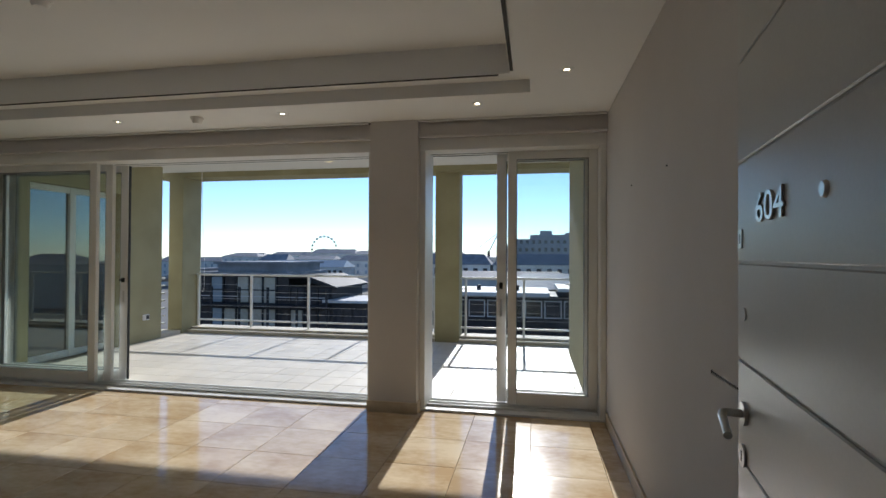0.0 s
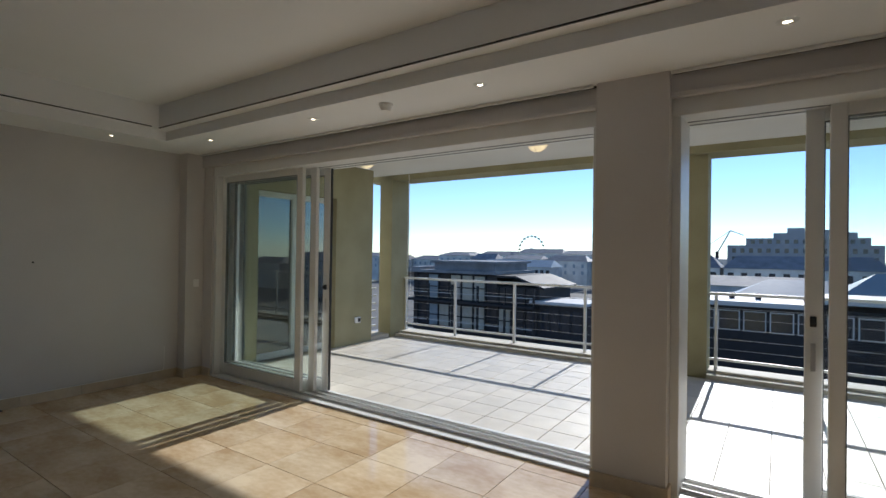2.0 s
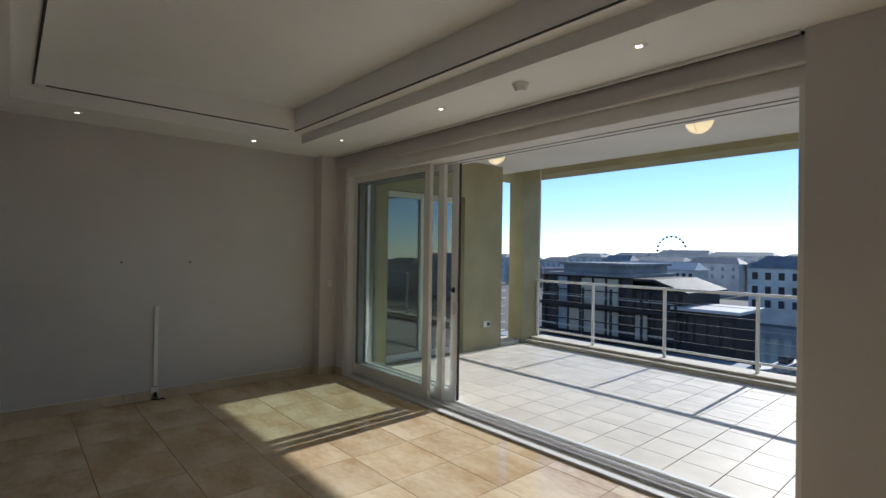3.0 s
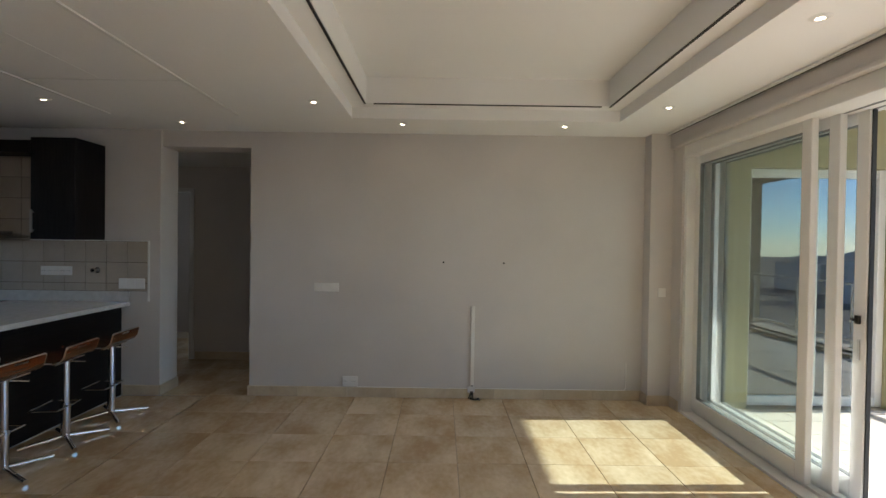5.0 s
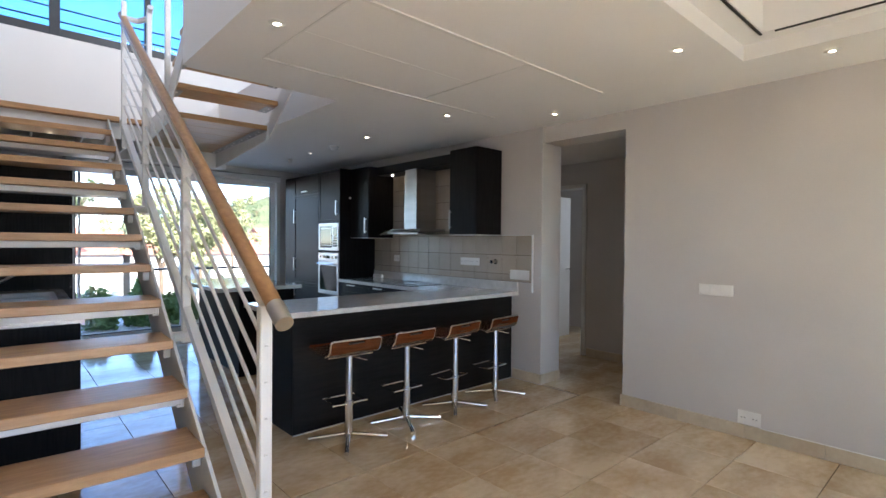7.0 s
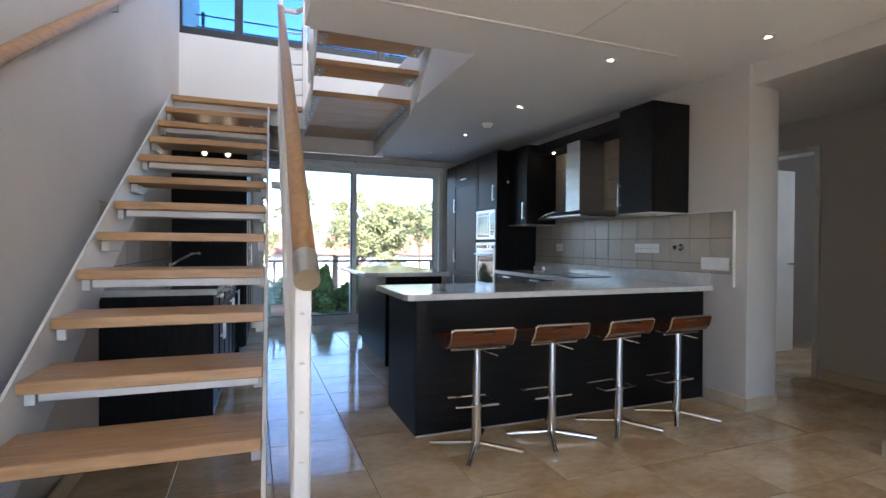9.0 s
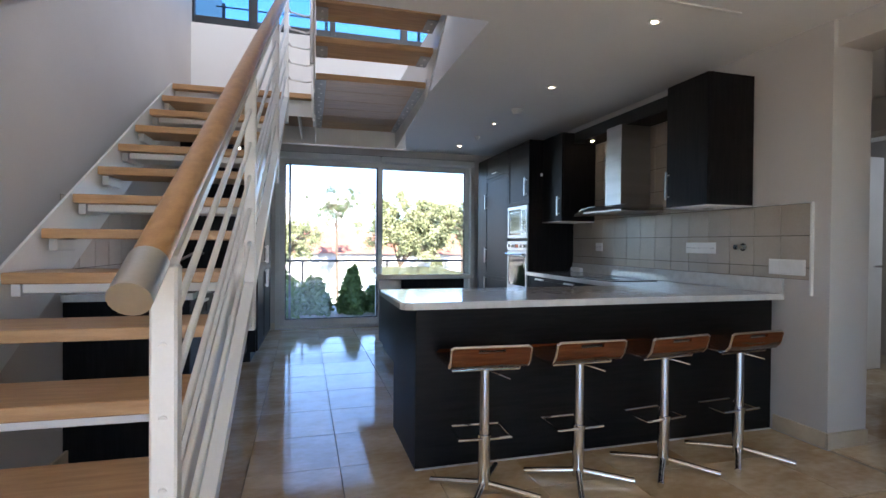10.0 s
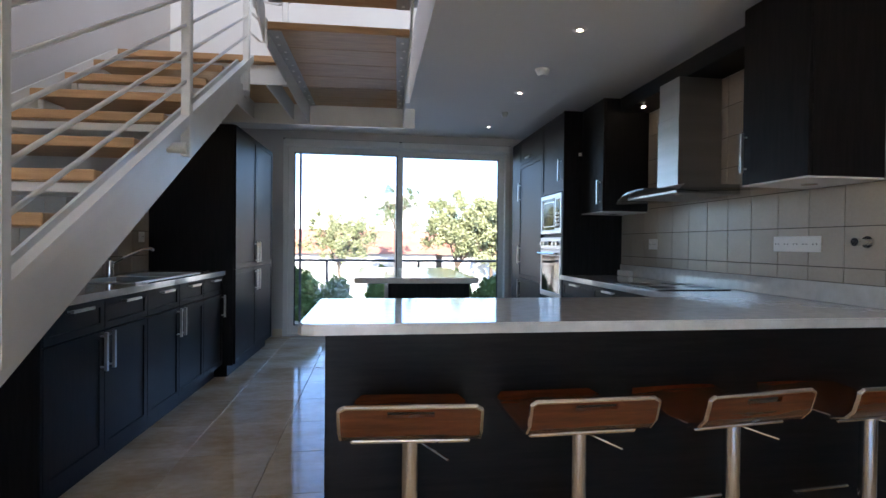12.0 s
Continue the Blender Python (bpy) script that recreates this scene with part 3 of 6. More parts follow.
# balustrade of the lower flight
bal = thing("stair_balustrade", (-2.87, 0.7, 0), "white steel stair balustrade with rods and an oak handrail", "balustrade")
SLOPE = RISE / GO
BX = -2.885


def rail_z(y):
    """Height of the tread line at y."""
    return 3 * RISE + (0.348 - y) * SLOPE


def sloped(y0, y1, up, dz, x0, x1):
    return prism(new_bm(), [(y0, rail_z(y0) + up), (y1, rail_z(y1) + up), (y1, rail_z(y1) + up + dz), (y0, rail_z(y0) + up + dz)], "x", x0, x1)


NEWEL = 0.715
part("newel_post", box(new_bm(), BX - 0.024, BX + 0.024, NEWEL - 0.02, NEWEL + 0.02, 0.0, 1.165, 0.005), WHITESTEEL, bal)
part("flat_rail", sloped(NEWEL, LY + 0.02, -0.05, 0.055, BX - 0.02, BX + 0.02), WHITESTEEL, bal, "sloping white steel bottom rail")
part("flat_rail", sloped(NEWEL, LY + 0.02, 0.85, 0.022, BX - 0.02, BX + 0.02), WHITESTEEL, bal, "sloping white steel bar under the handrail")
for y in (-0.457, -1.645):
    part("baluster", box(new_bm(), BX - 0.022, BX + 0.022, y - 0.02, y + 0.02, rail_z(y) - 0.21, rail_z(y) + 0.85, 0.004), WHITESTEEL, bal)
    part("bolt_plate", rod(new_bm(), (BX - 0.01, y + 0.02, rail_z(y) - 0.17), (BX + 0.079, y + 0.02, rail_z(y) - 0.17), 0.027, 16), WHITESTEEL, bal)
for k in range(5):
    up = 0.168 + 0.137 * k
    a, b = NEWEL + 0.02, LY + 0.04
    part("rod", rod(new_bm(), (BX, a, rail_z(a) + up), (BX, b, rail_z(b) + up), 0.0085, 10), WHITESTEEL, bal, rounded=True)
HA, HB = NEWEL + 0.175, LY + 0.0
part("handrail", rod(new_bm(), (BX, HA, rail_z(HA) + 0.928), (BX, HB, rail_z(HB) + 0.928), 0.030, 20), OAKRAIL, bal, "round oak handrail", rounded=True)
part("end_cap", rod(new_bm(), (BX, HA + 0.012, rail_z(HA + 0.012) + 0.928), (BX, HA - 0.075, rail_z(HA - 0.075) + 0.928), 0.0325, 20), HANDLE, bal, "brushed steel end cap", rounded=True)
part("turn_post", box(new_bm(), BX - 0.02, BX + 0.02, LY + 0.11, LY + 0.15, LZ - 0.3, LZ + 1.0, 0.004), WHITESTEEL, bal)
part("turn_post", box(new_bm(), W1 - 0.01, W1 + 0.03, LY - 0.06, LY - 0.02, LZ - 0.2, LZ + 1.05, 0.004), WHITESTEEL, bal)
for k in range(5):
    z = LZ + 0.15 + 0.15 * k
    part("rod", tube(new_bm(), [(BX, LY, z), (BX - 0.02, LY - 0.12, z), (BX - 0.15, LY - 0.17, z), (W1, LY - 0.12, z), (W1 + 0.01, LY - 0.04, z)], 0.0085), WHITESTEEL, bal, rounded=True)
part("rail_bend", tube(new_bm(), [(BX, HB, rail_z(HB) + 0.928), (BX - 0.02, HB - 0.12, rail_z(HB) + 0.95), (BX - 0.15, HB - 0.18, rail_z(HB) + 0.97), (W1, HB - 0.12, rail_z(HB) + 1.0), (W1 + 0.01, HB + 0.02, rail_z(HB) + 1.06)], 0.026, 12), WHITESTEEL, bal, "bent steel handrail link", rounded=True)
for k, y in enumerate((-2.05, -1.15)):
    z = LZ + (y + 2.2) / 0.245 * 0.175
    part("baluster", box(new_bm(), W1 - 0.01, W1 + 0.03, y - 0.02, y + 0.02, z - 0.1, z + 1.0, 0.004), WHITESTEEL, bal)
# the stair runs at a small angle to the rooms
TURN = Matrix.Translation((-2.79, -0.3, 0)) @ Matrix.Rotation(radians(-1.73), 4, "Z") @ Matrix.Translation((2.78, 0.3, 0))
for ob in (stair, bal):
    ob.matrix_basis = TURN @ ob.matrix_basis
wr = thing("wall_handrail", (SX - 0.06, 0.0, 1.4), "oak handrail on brackets along the stair wall", "handrail")
part("rail", rod(new_bm(), (SX - 0.042, 0.25, 1.686), (SX - 0.042, -2.75, 3.486), 0.028, 18), OAKRAIL, wr, rounded=True)
for y in (0.1, -1.5, -2.6):
    part("bracket", tube(new_bm(), [(SX - 0.002, y, 1.75 - 0.6 * y), (SX - 0.038, y, 1.755 - 0.6 * y), (SX - 0.042, y, 1.82 - 0.6 * y)], 0.008), HANDLE, wr)
# upper window behind the landing
t = thing("window_4", (-3.3, -4.02, 3.5), "dark framed upper window above the landing", "window", kind="structure")
for a, b in ((-6.5, -6.43), (-5.3, -5.22), (-4.28, -4.2), (-3.45, -3.39), (-2.62, -2.53), (-2.0, SX)):
    part("window_frame", box(new_bm(), a, b, -4.06, -3.99, 3.5, 4.6, 0.004), DARKALU, t)
part("window_frame", box(new_bm(), -6.43, -2.0, -4.055, -3.995, 3.5, 3.60, 0.004), DARKALU, t)
part("window_frame", box(new_bm(), -6.43, -2.0, -4.055, -3.995, 4.52, 4.6, 0.004), DARKALU, t)
pn = part("pane", box(new_bm(), -6.43, -2.0, -4.03, -4.022, 3.60, 4.52), SOLARGLASS, t)
pn.visible_shadow = False
t = thing("roof_railing", (-3.5, -5.2, 3.1), "thin steel railing outside the upper window", "railing")
for z in (3.62, 3.78, 3.94, 4.1, 4.26):
    part("bar", rod(new_bm(), (-6.6, -5.25, z), (-1.6, -5.25, z), 0.011, 6), DARKALU, t)
for x in (-6, -4.7, -3.4, -2.1):
    part("post", box(new_bm(), x - 0.02, x + 0.02, -5.27, -5.23, 2.95, 4.3), DARKALU, t)

# ---- kitchen ----
BZ, CT = 0.862, 0.90


def bar_handle(parent, p, axis, length, out):
    """A flat nickel bar handle at p; out: the way it stands off."""
    x, y, z = p
    ox, oy = out
    h = length / 2
    dx, dy, dz = (h if axis == "x" else 0.007), (h if axis == "y" else 0.007), (h if axis == "z" else 0.007)
    cx, cy = x + ox * 0.028, y + oy * 0.028
    rows = [(cx - max(dx, 0.005), cx + max(dx, 0.005), cy - max(dy, 0.005), cy + max(dy, 0.005), z - dz, z + dz)]
    for s in (-1, 1):
        fx, fy, fz = x + (s * h * 0.8 if axis == "x" else 0), y + (s * h * 0.8 if axis == "y" else 0), z + (s * h * 0.8 if axis == "z" else 0)
        rows.append((min(fx, fx + ox * 0.025) - (0.004 if not ox else 0), max(fx, fx + ox * 0.025) + (0.004 if not ox else 0),
                     min(fy, fy + oy * 0.025) - (0.004 if not oy else 0), max(fy, fy + oy * 0.025) + (0.004 if not oy else 0), fz - 0.004, fz + 0.004))
    return part("handle", boxes(*rows), HANDLE, parent, "satin nickel bar handle")


bar = thing("breakfast_bar", (-4.9, -1.1, 0), "black-brown veneered breakfast bar base", "kitchen unit")
part("front_panel", box(new_bm(), -6.10, -3.69, -0.812, -0.79, 0.0, BZ, 0.002), DARKWOOD, bar)
part("end_panel", box(new_bm(), -3.712, -3.69, -1.45, -0.813, 0.0, BZ, 0.002), DARKWOOD, bar)
part("carcass", boxes((-6.09, -3.713, -1.43, -0.813, 0.10, BZ), (-6.09, -3.75, -1.38, -0.83, 0.0, 0.10)), DARKWOOD, bar)
part("floor_seal", box(new_bm(), -6.10, -3.69, -0.79, -0.784, 0.0, 0.008), QUARTZ, bar)
bm = new_bm()
prism(bm, [(-3.60, -1.50), (-3.60, -0.775), (-3.617, -0.735), (-3.66, -0.72), (-6.118, -0.72), (-6.118, -3.33), (-5.52, -3.33), (-5.52, -1.50)], "z", BZ + 0.001, CT)
bmesh.ops.bevel(bm, geom=[e for e in bm.edges if abs(e.verts[0].co.z - e.verts[1].co.z) < 1e-5 and e.verts[0].co.z > CT - 1e-4], offset=0.006, segments=2, affect="EDGES")
solid("worktop", bm, QUARTZ, "white quartz L-shaped worktop on the dark units", "worktop", base=(-4.9, -1.1, BZ))
solid("upstand", boxes((-6.118, -6.098, -3.32, -0.72, CT + 0.001, 1.0), bevel=0.002), QUARTZ, "white quartz upstand behind the worktop", "upstand", base=(-6.11, -2, CT))


def base_unit(x0, x1, y0, y1, face, label, drawers=True, group="", door=True, ztop=BZ):
    """A low unit whose front is the plane x = x1 or x0, by the sign of face."""
    f = x1 if face > 0 else x0
    t = thing("base_cabinet", ((x0 + x1) / 2, (y0 + y1) / 2, 0), label, "kitchen cabinet", group)
    part("body", box(new_bm(), x0, x1, y0 + 0.001, y1 - 0.001, 0.11, ztop - 0.002), DARKWOODV, t)
    part("plinth", box(new_bm(), x0 + (0.05 if face < 0 else 0), x1 - (0.05 if face > 0 else 0), y0, y1, 0.0, 0.11), DARKWOODV, t)
    a, b = (f, f + 0.02) if face > 0 else (f - 0.02, f)
    out = (face, 0)
    zt = ztop - 0.16 if drawers else ztop - 0.005
    if drawers:
        d = part("drawer_front", framed_front(a, b, y0, y1, zt + 0.003, ztop - 0.005, face), DARKWOODV, t)
        bar_handle(d, (b if face > 0 else a, (y0 + y1) / 2, ztop - 0.03), "y", min(0.16, (y1 - y0) * 0.55), out)
    if door:
        d = part("door", framed_front(a, b, y0, y1, 0.115, zt - 0.003, face), DARKWOODV, t)
        return t, d, (b if face > 0 else a), out
    return t, None, None, out


def framed_front(a, b, y0, y1, z0, z1, face, w=0.055):
    """A panelled front: a raised border round a set-back field."""
    y0, y1 = y0 + 0.002, y1 - 0.002
    w = min(w, (y1 - y0) / 4, (z1 - z0) / 3)
    bm = box(new_bm(), a, b, y0, y1, z0, z1)
    bm.faces.ensure_lookup_table()
    bm.normal_update()
    front = max(bm.faces, key=lambda f: f.normal.x * face)
    bmesh.ops.inset_region(bm, faces=[front], thickness=w, depth=0.0)
    bmesh.ops.inset_region(bm, faces=[front], thickness=0.003, depth=-0.006)
    return bm


G = "units under the worktop"
for a, b in ((-2.11, -1.51), (-2.71, -2.11), (-3.32, -2.71)):
    base_unit(-6.118, -5.57, a, b, 1, "black-brown base unit with a drawer and nickel handle", group=G)
t = thing("hob", (-5.85, -1.9, CT), "black glass hob set in the worktop", "hob")
part("glass_plate", box(new_bm(), -6.06, -5.58, -2.42, -1.84, CT + 0.0005, CT + 0.006, 0.002), BLACKGLASS, t)
for x, y in ((-5.95, -2.27), (-5.95, -2.0), (-5.70, -2.27), (-5.70, -2.0)):
    bm = new_bm()
    rod(bm, (x, y, CT + 0.0062), (x, y, CT + 0.0066), 0.085, 24)
    part("ring", bm, BLACK, t)

# tall units with the ovens
oven_col = thing("oven_cabinet", (-5.83, -3.63, 0), "tall black-brown cabinet housing two ovens", "kitchen cabinet")
part("side_panel", box(new_bm(), -6.118, -5.55, -3.352, -3.332, 0.0, 2.385, 0.002), DARKWOODV, oven_col)
part("body", boxes((-6.118, -5.575, -3.93, -3.353, 0.1, 0.66), (-6.118, -5.575, -3.93, -3.353, 1.66, 2.385), (-6.118, -6.0, -3.93, -3.353, 0.66, 1.66), (-6.0, -5.575, -3.365, -3.353, 0.66, 1.66), (-6.0, -5.575, -3.93, -3.915, 0.66, 1.66),
                       (-6.0, -5.575, -3.915, -3.365, 1.245, 1.275), (-6.1, -5.62, -3.93, -3.353, 0.0, 0.1)), DARKWOODV, oven_col)
d = part("drawer_front", framed_front(-5.574, -5.553, -3.93, -3.354, 0.11, 0.655, 1), DARKWOODV, oven_col)
d = part("top_door", framed_front(-5.574, -5.553, -3.93, -3.354, 1.665, 2.38, 1), DARKWOODV, oven_col)
bar_handle(d, (-5.553, -3.40, 1.86), "z", 0.2, (1, 0))
part("sticker", box(new_bm(), -5.72, -5.69, -3.3319, -3.330, 1.98, 2.01), PLASTIC, oven_col, "small white tag")
mw = thing("microwave_oven", (-5.75, -3.64, 1.275), "built-in steel microwave with black glass door", "microwave")
part("body", box(new_bm(), -5.99, -5.575, -3.912, -3.368, 1.278, 1.655), STEEL, mw)
part("front_frame", boxes((-5.574, -5.545, -3.915, -3.365, 1.278, 1.315), (-5.574, -5.545, -3.915, -3.365, 1.615, 1.655), (-5.574, -5.545, -3.915, -3.875, 1.315, 1.615), (-5.574, -5.545, -3.53, -3.365, 1.315, 1.615), bevel=0.002), STEEL, mw)
part("door_glass", box(new_bm(), -5.574, -5.549, -3.875, -3.53, 1.315, 1.615), BLACKGLASS, mw)
part("inner_window", boxes((-5.5489, -5.547, -3.85, -3.555, 1.345, 1.352), (-5.5489, -5.547, -3.85, -3.555, 1.578, 1.585), (-5.5489, -5.547, -3.85, -3.843, 1.352, 1.578), (-5.5489, -5.547, -3.562, -3.555, 1.352, 1.578)), STEEL, mw)
part("control_panel", box(new_bm(), -5.5449, -5.543, -3.50, -3.40, 1.33, 1.60), BLACKGLASS, mw)
for k in range(4):
    part("button", boxes(*[(-5.5429, -5.540, -3.49 + 0.03 * j, -3.47 + 0.03 * j, 1.35 + 0.035 * k, 1.37 + 0.035 * k) for j in range(3)]), PLASTIC, mw)
ov = thing("oven", (-5.75, -3.64, 0.66), "built-in steel oven with glass door and knobs", "oven")
part("body", box(new_bm(), -5.99, -5.575, -3.912, -3.368, 0.663, 1.242), STEEL, ov)
part("control_panel", box(new_bm(), -5.574, -5.545, -3.915, -3.365, 1.13, 1.242, 0.003), STEEL, ov)
for y in (-3.85, -3.76, -3.52, -3.43):
    part("knob", rod(new_bm(), (-5.545, y, 1.185), (-5.52, y, 1.185), 0.02, 16), HANDLE, ov)
part("display", box(new_bm(), -5.5449, -5.543, -3.69, -3.59, 1.165, 1.205), BLACKGLASS, ov)
part("door", boxes((-5.574, -5.545, -3.915, -3.365, 0.67, 0.72), (-5.574, -5.545, -3.915, -3.365, 1.065, 1.125), (-5.574, -5.545, -3.915, -3.88, 0.72, 1.065), (-5.574, -5.545, -3.40, -3.365, 0.72, 1.065), bevel=0.002), STEEL, ov)
part("door_glass", box(new_bm(), -5.574, -5.548, -3.88, -3.40, 0.72, 1.065), BLACKGLASS, ov)
part("handle", tube(new_bm(), [(-5.545, -3.87, 1.09), (-5.50, -3.87, 1.09), (-5.50, -3.41, 1.09), (-5.545, -3.41, 1.09)], 0.010), CHROME, ov)
fr = thing("fridge_cabinet", (-5.83, -4.3, 0), "tall black-brown fridge housing with nickel handles", "kitchen cabinet")
part("body", boxes((-6.118, -5.575, -4.72, -3.932, 0.1, 2.385), (-6.1, -5.62, -4.72, -3.932, 0.0, 0.1)), DARKWOODV, fr)
for z0, z1, hz in ((0.11, 0.78, 0.66), (0.785, 2.09, 1.05), (2.095, 2.38, 0)):
    d = part("door", framed_front(-5.574, -5.553, -4.72, -3.934, z0, z1, 1), DARKWOODV, fr)
    if hz:
        bar_handle(d, (-5.553, -4.66, hz), "z", 0.2, (1, 0))
    else:
        bar_handle(d, (-5.553, -4.33, 2.14), "y", 0.16, (1, 0))
bar_handle(fr.children[2], (-5.553, -4.66, 1.78), "z", 0.2, (1, 0))
lf = thing("filler_cabinet", (-5.83, -4.9, 0), "tall black-brown filler unit beside the window", "kitchen cabinet")
part("body", box(new_bm(), -6.118, -5.565, -5.05, -4.722, 0.0, 2.385, 0.002), DARKWOODV, lf)


def wall_unit(y0, y1, x, z0, z1, label, handle_y):
    t = thing("wall_cabinet", ((x + KX) / 2, (y0 + y1) / 2, z0), label, "kitchen cabinet", "wall cabinets")
    part("body", box(new_bm(), KX + 0.001, x - 0.021, y0 + 0.001, y1 - 0.001, z0 + 0.001, z1, 0.0015), DARKWOODV, t)
    part("bottom", box(new_bm(), KX + 0.001, x - 0.001, y0 + 0.001, y1 - 0.001, z0 - 0.008, z0), FRAME, t, "pale underside")
    d = part("door", box(new_bm(), x - 0.02, x, y0 + 0.002, y1 - 0.002, z0, z1, 0.002), DARKWOODV, t)
    bar_handle(d, (x, handle_y, z0 + 0.16), "z", 0.2, (1, 0))
    yc = (y0 + y1) / 2
    part("under_light", rod(new_bm(), (x - 0.2, yc, z0 - 0.013), (x - 0.2, yc, z0 - 0.009), 0.035, 16), CHROME, t)
    return t


wall_unit(-1.36, -0.965, -5.73, 1.488, 2.385, "black-brown wall cabinet above the tiled splashback", -1.33)
wall_unit(-3.33, -2.90, -5.72, 1.455, 2.385, "black-brown wall cabinet against the oven housing", -2.95)
bp = thing("bridging_panel", (-5.95, -1.78, 2.28), "dark panel bridging the cabinets above the extractor", "kitchen panel")
part("panel", box(new_bm(), KX + 0.001, -5.86, -2.898, -1.362, 2.275, 2.385, 0.002), DARKWOOD, bp)
part("spot_ring", rod(new_bm(), (-5.95, -2.7, 2.268), (-5.95, -2.7, 2.2745), 0.03, 16), CHROME, bp)
part("bulb", rod(new_bm(), (-5.95, -2.7, 2.262), (-5.95, -2.7, 2.268), 0.011, 16), BULB, bp)
hood = thing("extractor_hood", (-5.9, -1.78, 1.5), "steel chimney extractor with curved glass canopy", "extractor hood")
part("lower_chimney", box(new_bm(), KX + 0.012, -5.80, -2.245, -2.01, 1.56, 2.02, 0.002), STEEL, hood)
part("upper_chimney", box(new_bm(), KX + 0.013, -5.806, -2.239, -2.016, 2.02, 2.274, 0.002), STEEL, hood)
part("motor_box", prism(new_bm(), [(-6.108, 1.50), (-6.108, 1.56), (-5.74, 1.56), (-5.68, 1.515), (-5.68, 1.50)], "y", -2.42, -1.84), STEEL, hood)
bm = new_bm()
N = 16
lo, hi = [], []
for j in range(N + 1):
    u = j / N
    y = -2.60 + 0.97 * u
    zz = 1.515 + 0.055 * math.sin(math.pi * u) - 0.02
    xf = -5.58 - 0.10 * (2 * u - 1) ** 2
    lo.append([bm.verts.new((KX + 0.02, y, zz + 0.01)), bm.verts.new((xf, y, zz - 0.012))])
    hi.append([bm.verts.new((KX + 0.02, y, zz + 0.018)), bm.verts.new((xf, y, zz - 0.004))])
for j in range(N):
    for g in (lo, hi):
        bm.faces.new((g[j][0], g[j][1], g[j + 1][1], g[j + 1][0]))
    bm.faces.new((lo[j][1], hi[j][1], hi[j + 1][1], lo[j + 1][1]))
bmesh.ops.recalc_face_normals(bm, faces=bm.faces)
part("glass_canopy", bm, pane_mat("smoked_canopy_glass", (0.62, 0.66, 0.66), ior=1.6), hood, "curved grey glass canopy", rounded=True)
for y in (-2.27, -1.98):
    part("lamp", rod(new_bm(), (-5.78, y, 1.494), (-5.78, y, 1.4995), 0.03, 16), CHROME, hood)

# splashback tiles are hung on this strip further down
splash = solid("splashback", boxes((KX - 0.012, KX, -3.33, -0.55, 1.0, 1.478), (KX - 0.012, KX, -2.90, -1.36, 1.478, 2.27)), SPLASHGROUT, "tiled beige splashback above the worktop", "wall tiles", "structure")
solid("trim_tile_edge", boxes((KX - 0.01, KX + 0.012, -0.55, -0.54, 0.905, 1.485), (KX - 0.01, KX + 0.012, -0.963, -0.55, 1.479, 1.486)), FRAME, "thin white edge strip of the splashback", "trim", "structure")


def plate(name, p, normal, w, h, label, modules=1, dark=False):
    """A socket or switch plate on a wall facing +x."""
    x, y, z = p
    t = thing(name, p, label, "socket" if "socket" in name else "switch")
    part("plate", box(new_bm(), x, x + 0.009, y - w / 2, y + w / 2, z - h / 2, z + h / 2, 0.003), PLASTIC, t)
    s = w / modules
    for k in range(modules):
        yc = y - w / 2 + s * (k + 0.5)
        if name == "wall_socket":
            part("outlet", rod(new_bm(), (x + 0.0088, yc, z), (x + 0.011, yc, z), min(s, h) * 0.30, 20), PLASTIC, t, rounded=True)
            part("pin_hole", boxes(*[(x + 0.0108, x + 0.012, yc + d - 0.003, yc + d + 0.003, z - 0.003, z + 0.003) for d in (-0.010, 0.010)]), BLACK, t)
        else:
            part("rocker", box(new_bm(), x + 0.0088, x + 0.013, yc - s * 0.42, yc + s * 0.42, z - h * 0.42, z + h * 0.42, 0.002), PLASTIC, t)
    return t


TX = KX + 0.006
plate("wall_socket", (TX, -1.42, 1.19), 1, 0.30, 0.085, "row of five white sockets on the tiles", 5)
plate("wall_socket", (TX, -2.80, 1.185), 1, 0.12, 0.085, "white double socket on the tiles", 2)
plate("light_switch", (TX, -0.70, 1.075), 1, 0.25, 0.10, "triple white switch plate by the worktop", 3)
t = thing("tap_stub", (TX, -1.03, 1.20), "short chrome water outlet on the tiles", "tap")
part("flange", rod(new_bm(), (TX, -1.03, 1.20), (TX + 0.008, -1.03, 1.20), 0.028, 18), CHROME, t)
part("spout", rod(new_bm(), (TX, -1.03, 1.20), (TX + 0.06, -1.03, 1.20), 0.014, 14), CHROME, t)
part("cap", rod(new_bm(), (TX + 0.055, -1.03, 1.20), (TX + 0.075, -1.03, 1.20), 0.019, 14), CHROME, t)
solid("small_box", box(new_bm(), -6.095, -6.05, -3.28, -3.08, CT + 0.002, CT + 0.05, 0.006), PLASTIC, "small white plastic box on the worktop", "box", base=(-6.07, -3.18, CT))

# island table
isl = thing("kitchen_island", (-4.2, -3.3, 0), "dark island base under an overhanging top", "kitchen unit")
part("carcass", box(new_bm(), -4.55, -3.96, -3.95, -2.62, 0.09, 0.888, 0.002), DARKWOODV, isl)
part("plinth", box(new_bm(), -4.5, -4.0, -3.9, -2.67, 0.0, 0.09), DARKWOODV, isl)
part("panel", box(new_bm(), -4.55, -3.96, -2.619, -2.60, 0.0, 0.888, 0.002), DARKWOODV, isl)
solid("island_top", box(new_bm(), -4.60, -3.72, -4.0, -2.5, 0.89, 0.93, 0.006, 2), QUARTZ, "white quartz top of the kitchen island", "worktop", base=(-4.2, -3.3, 0.89))

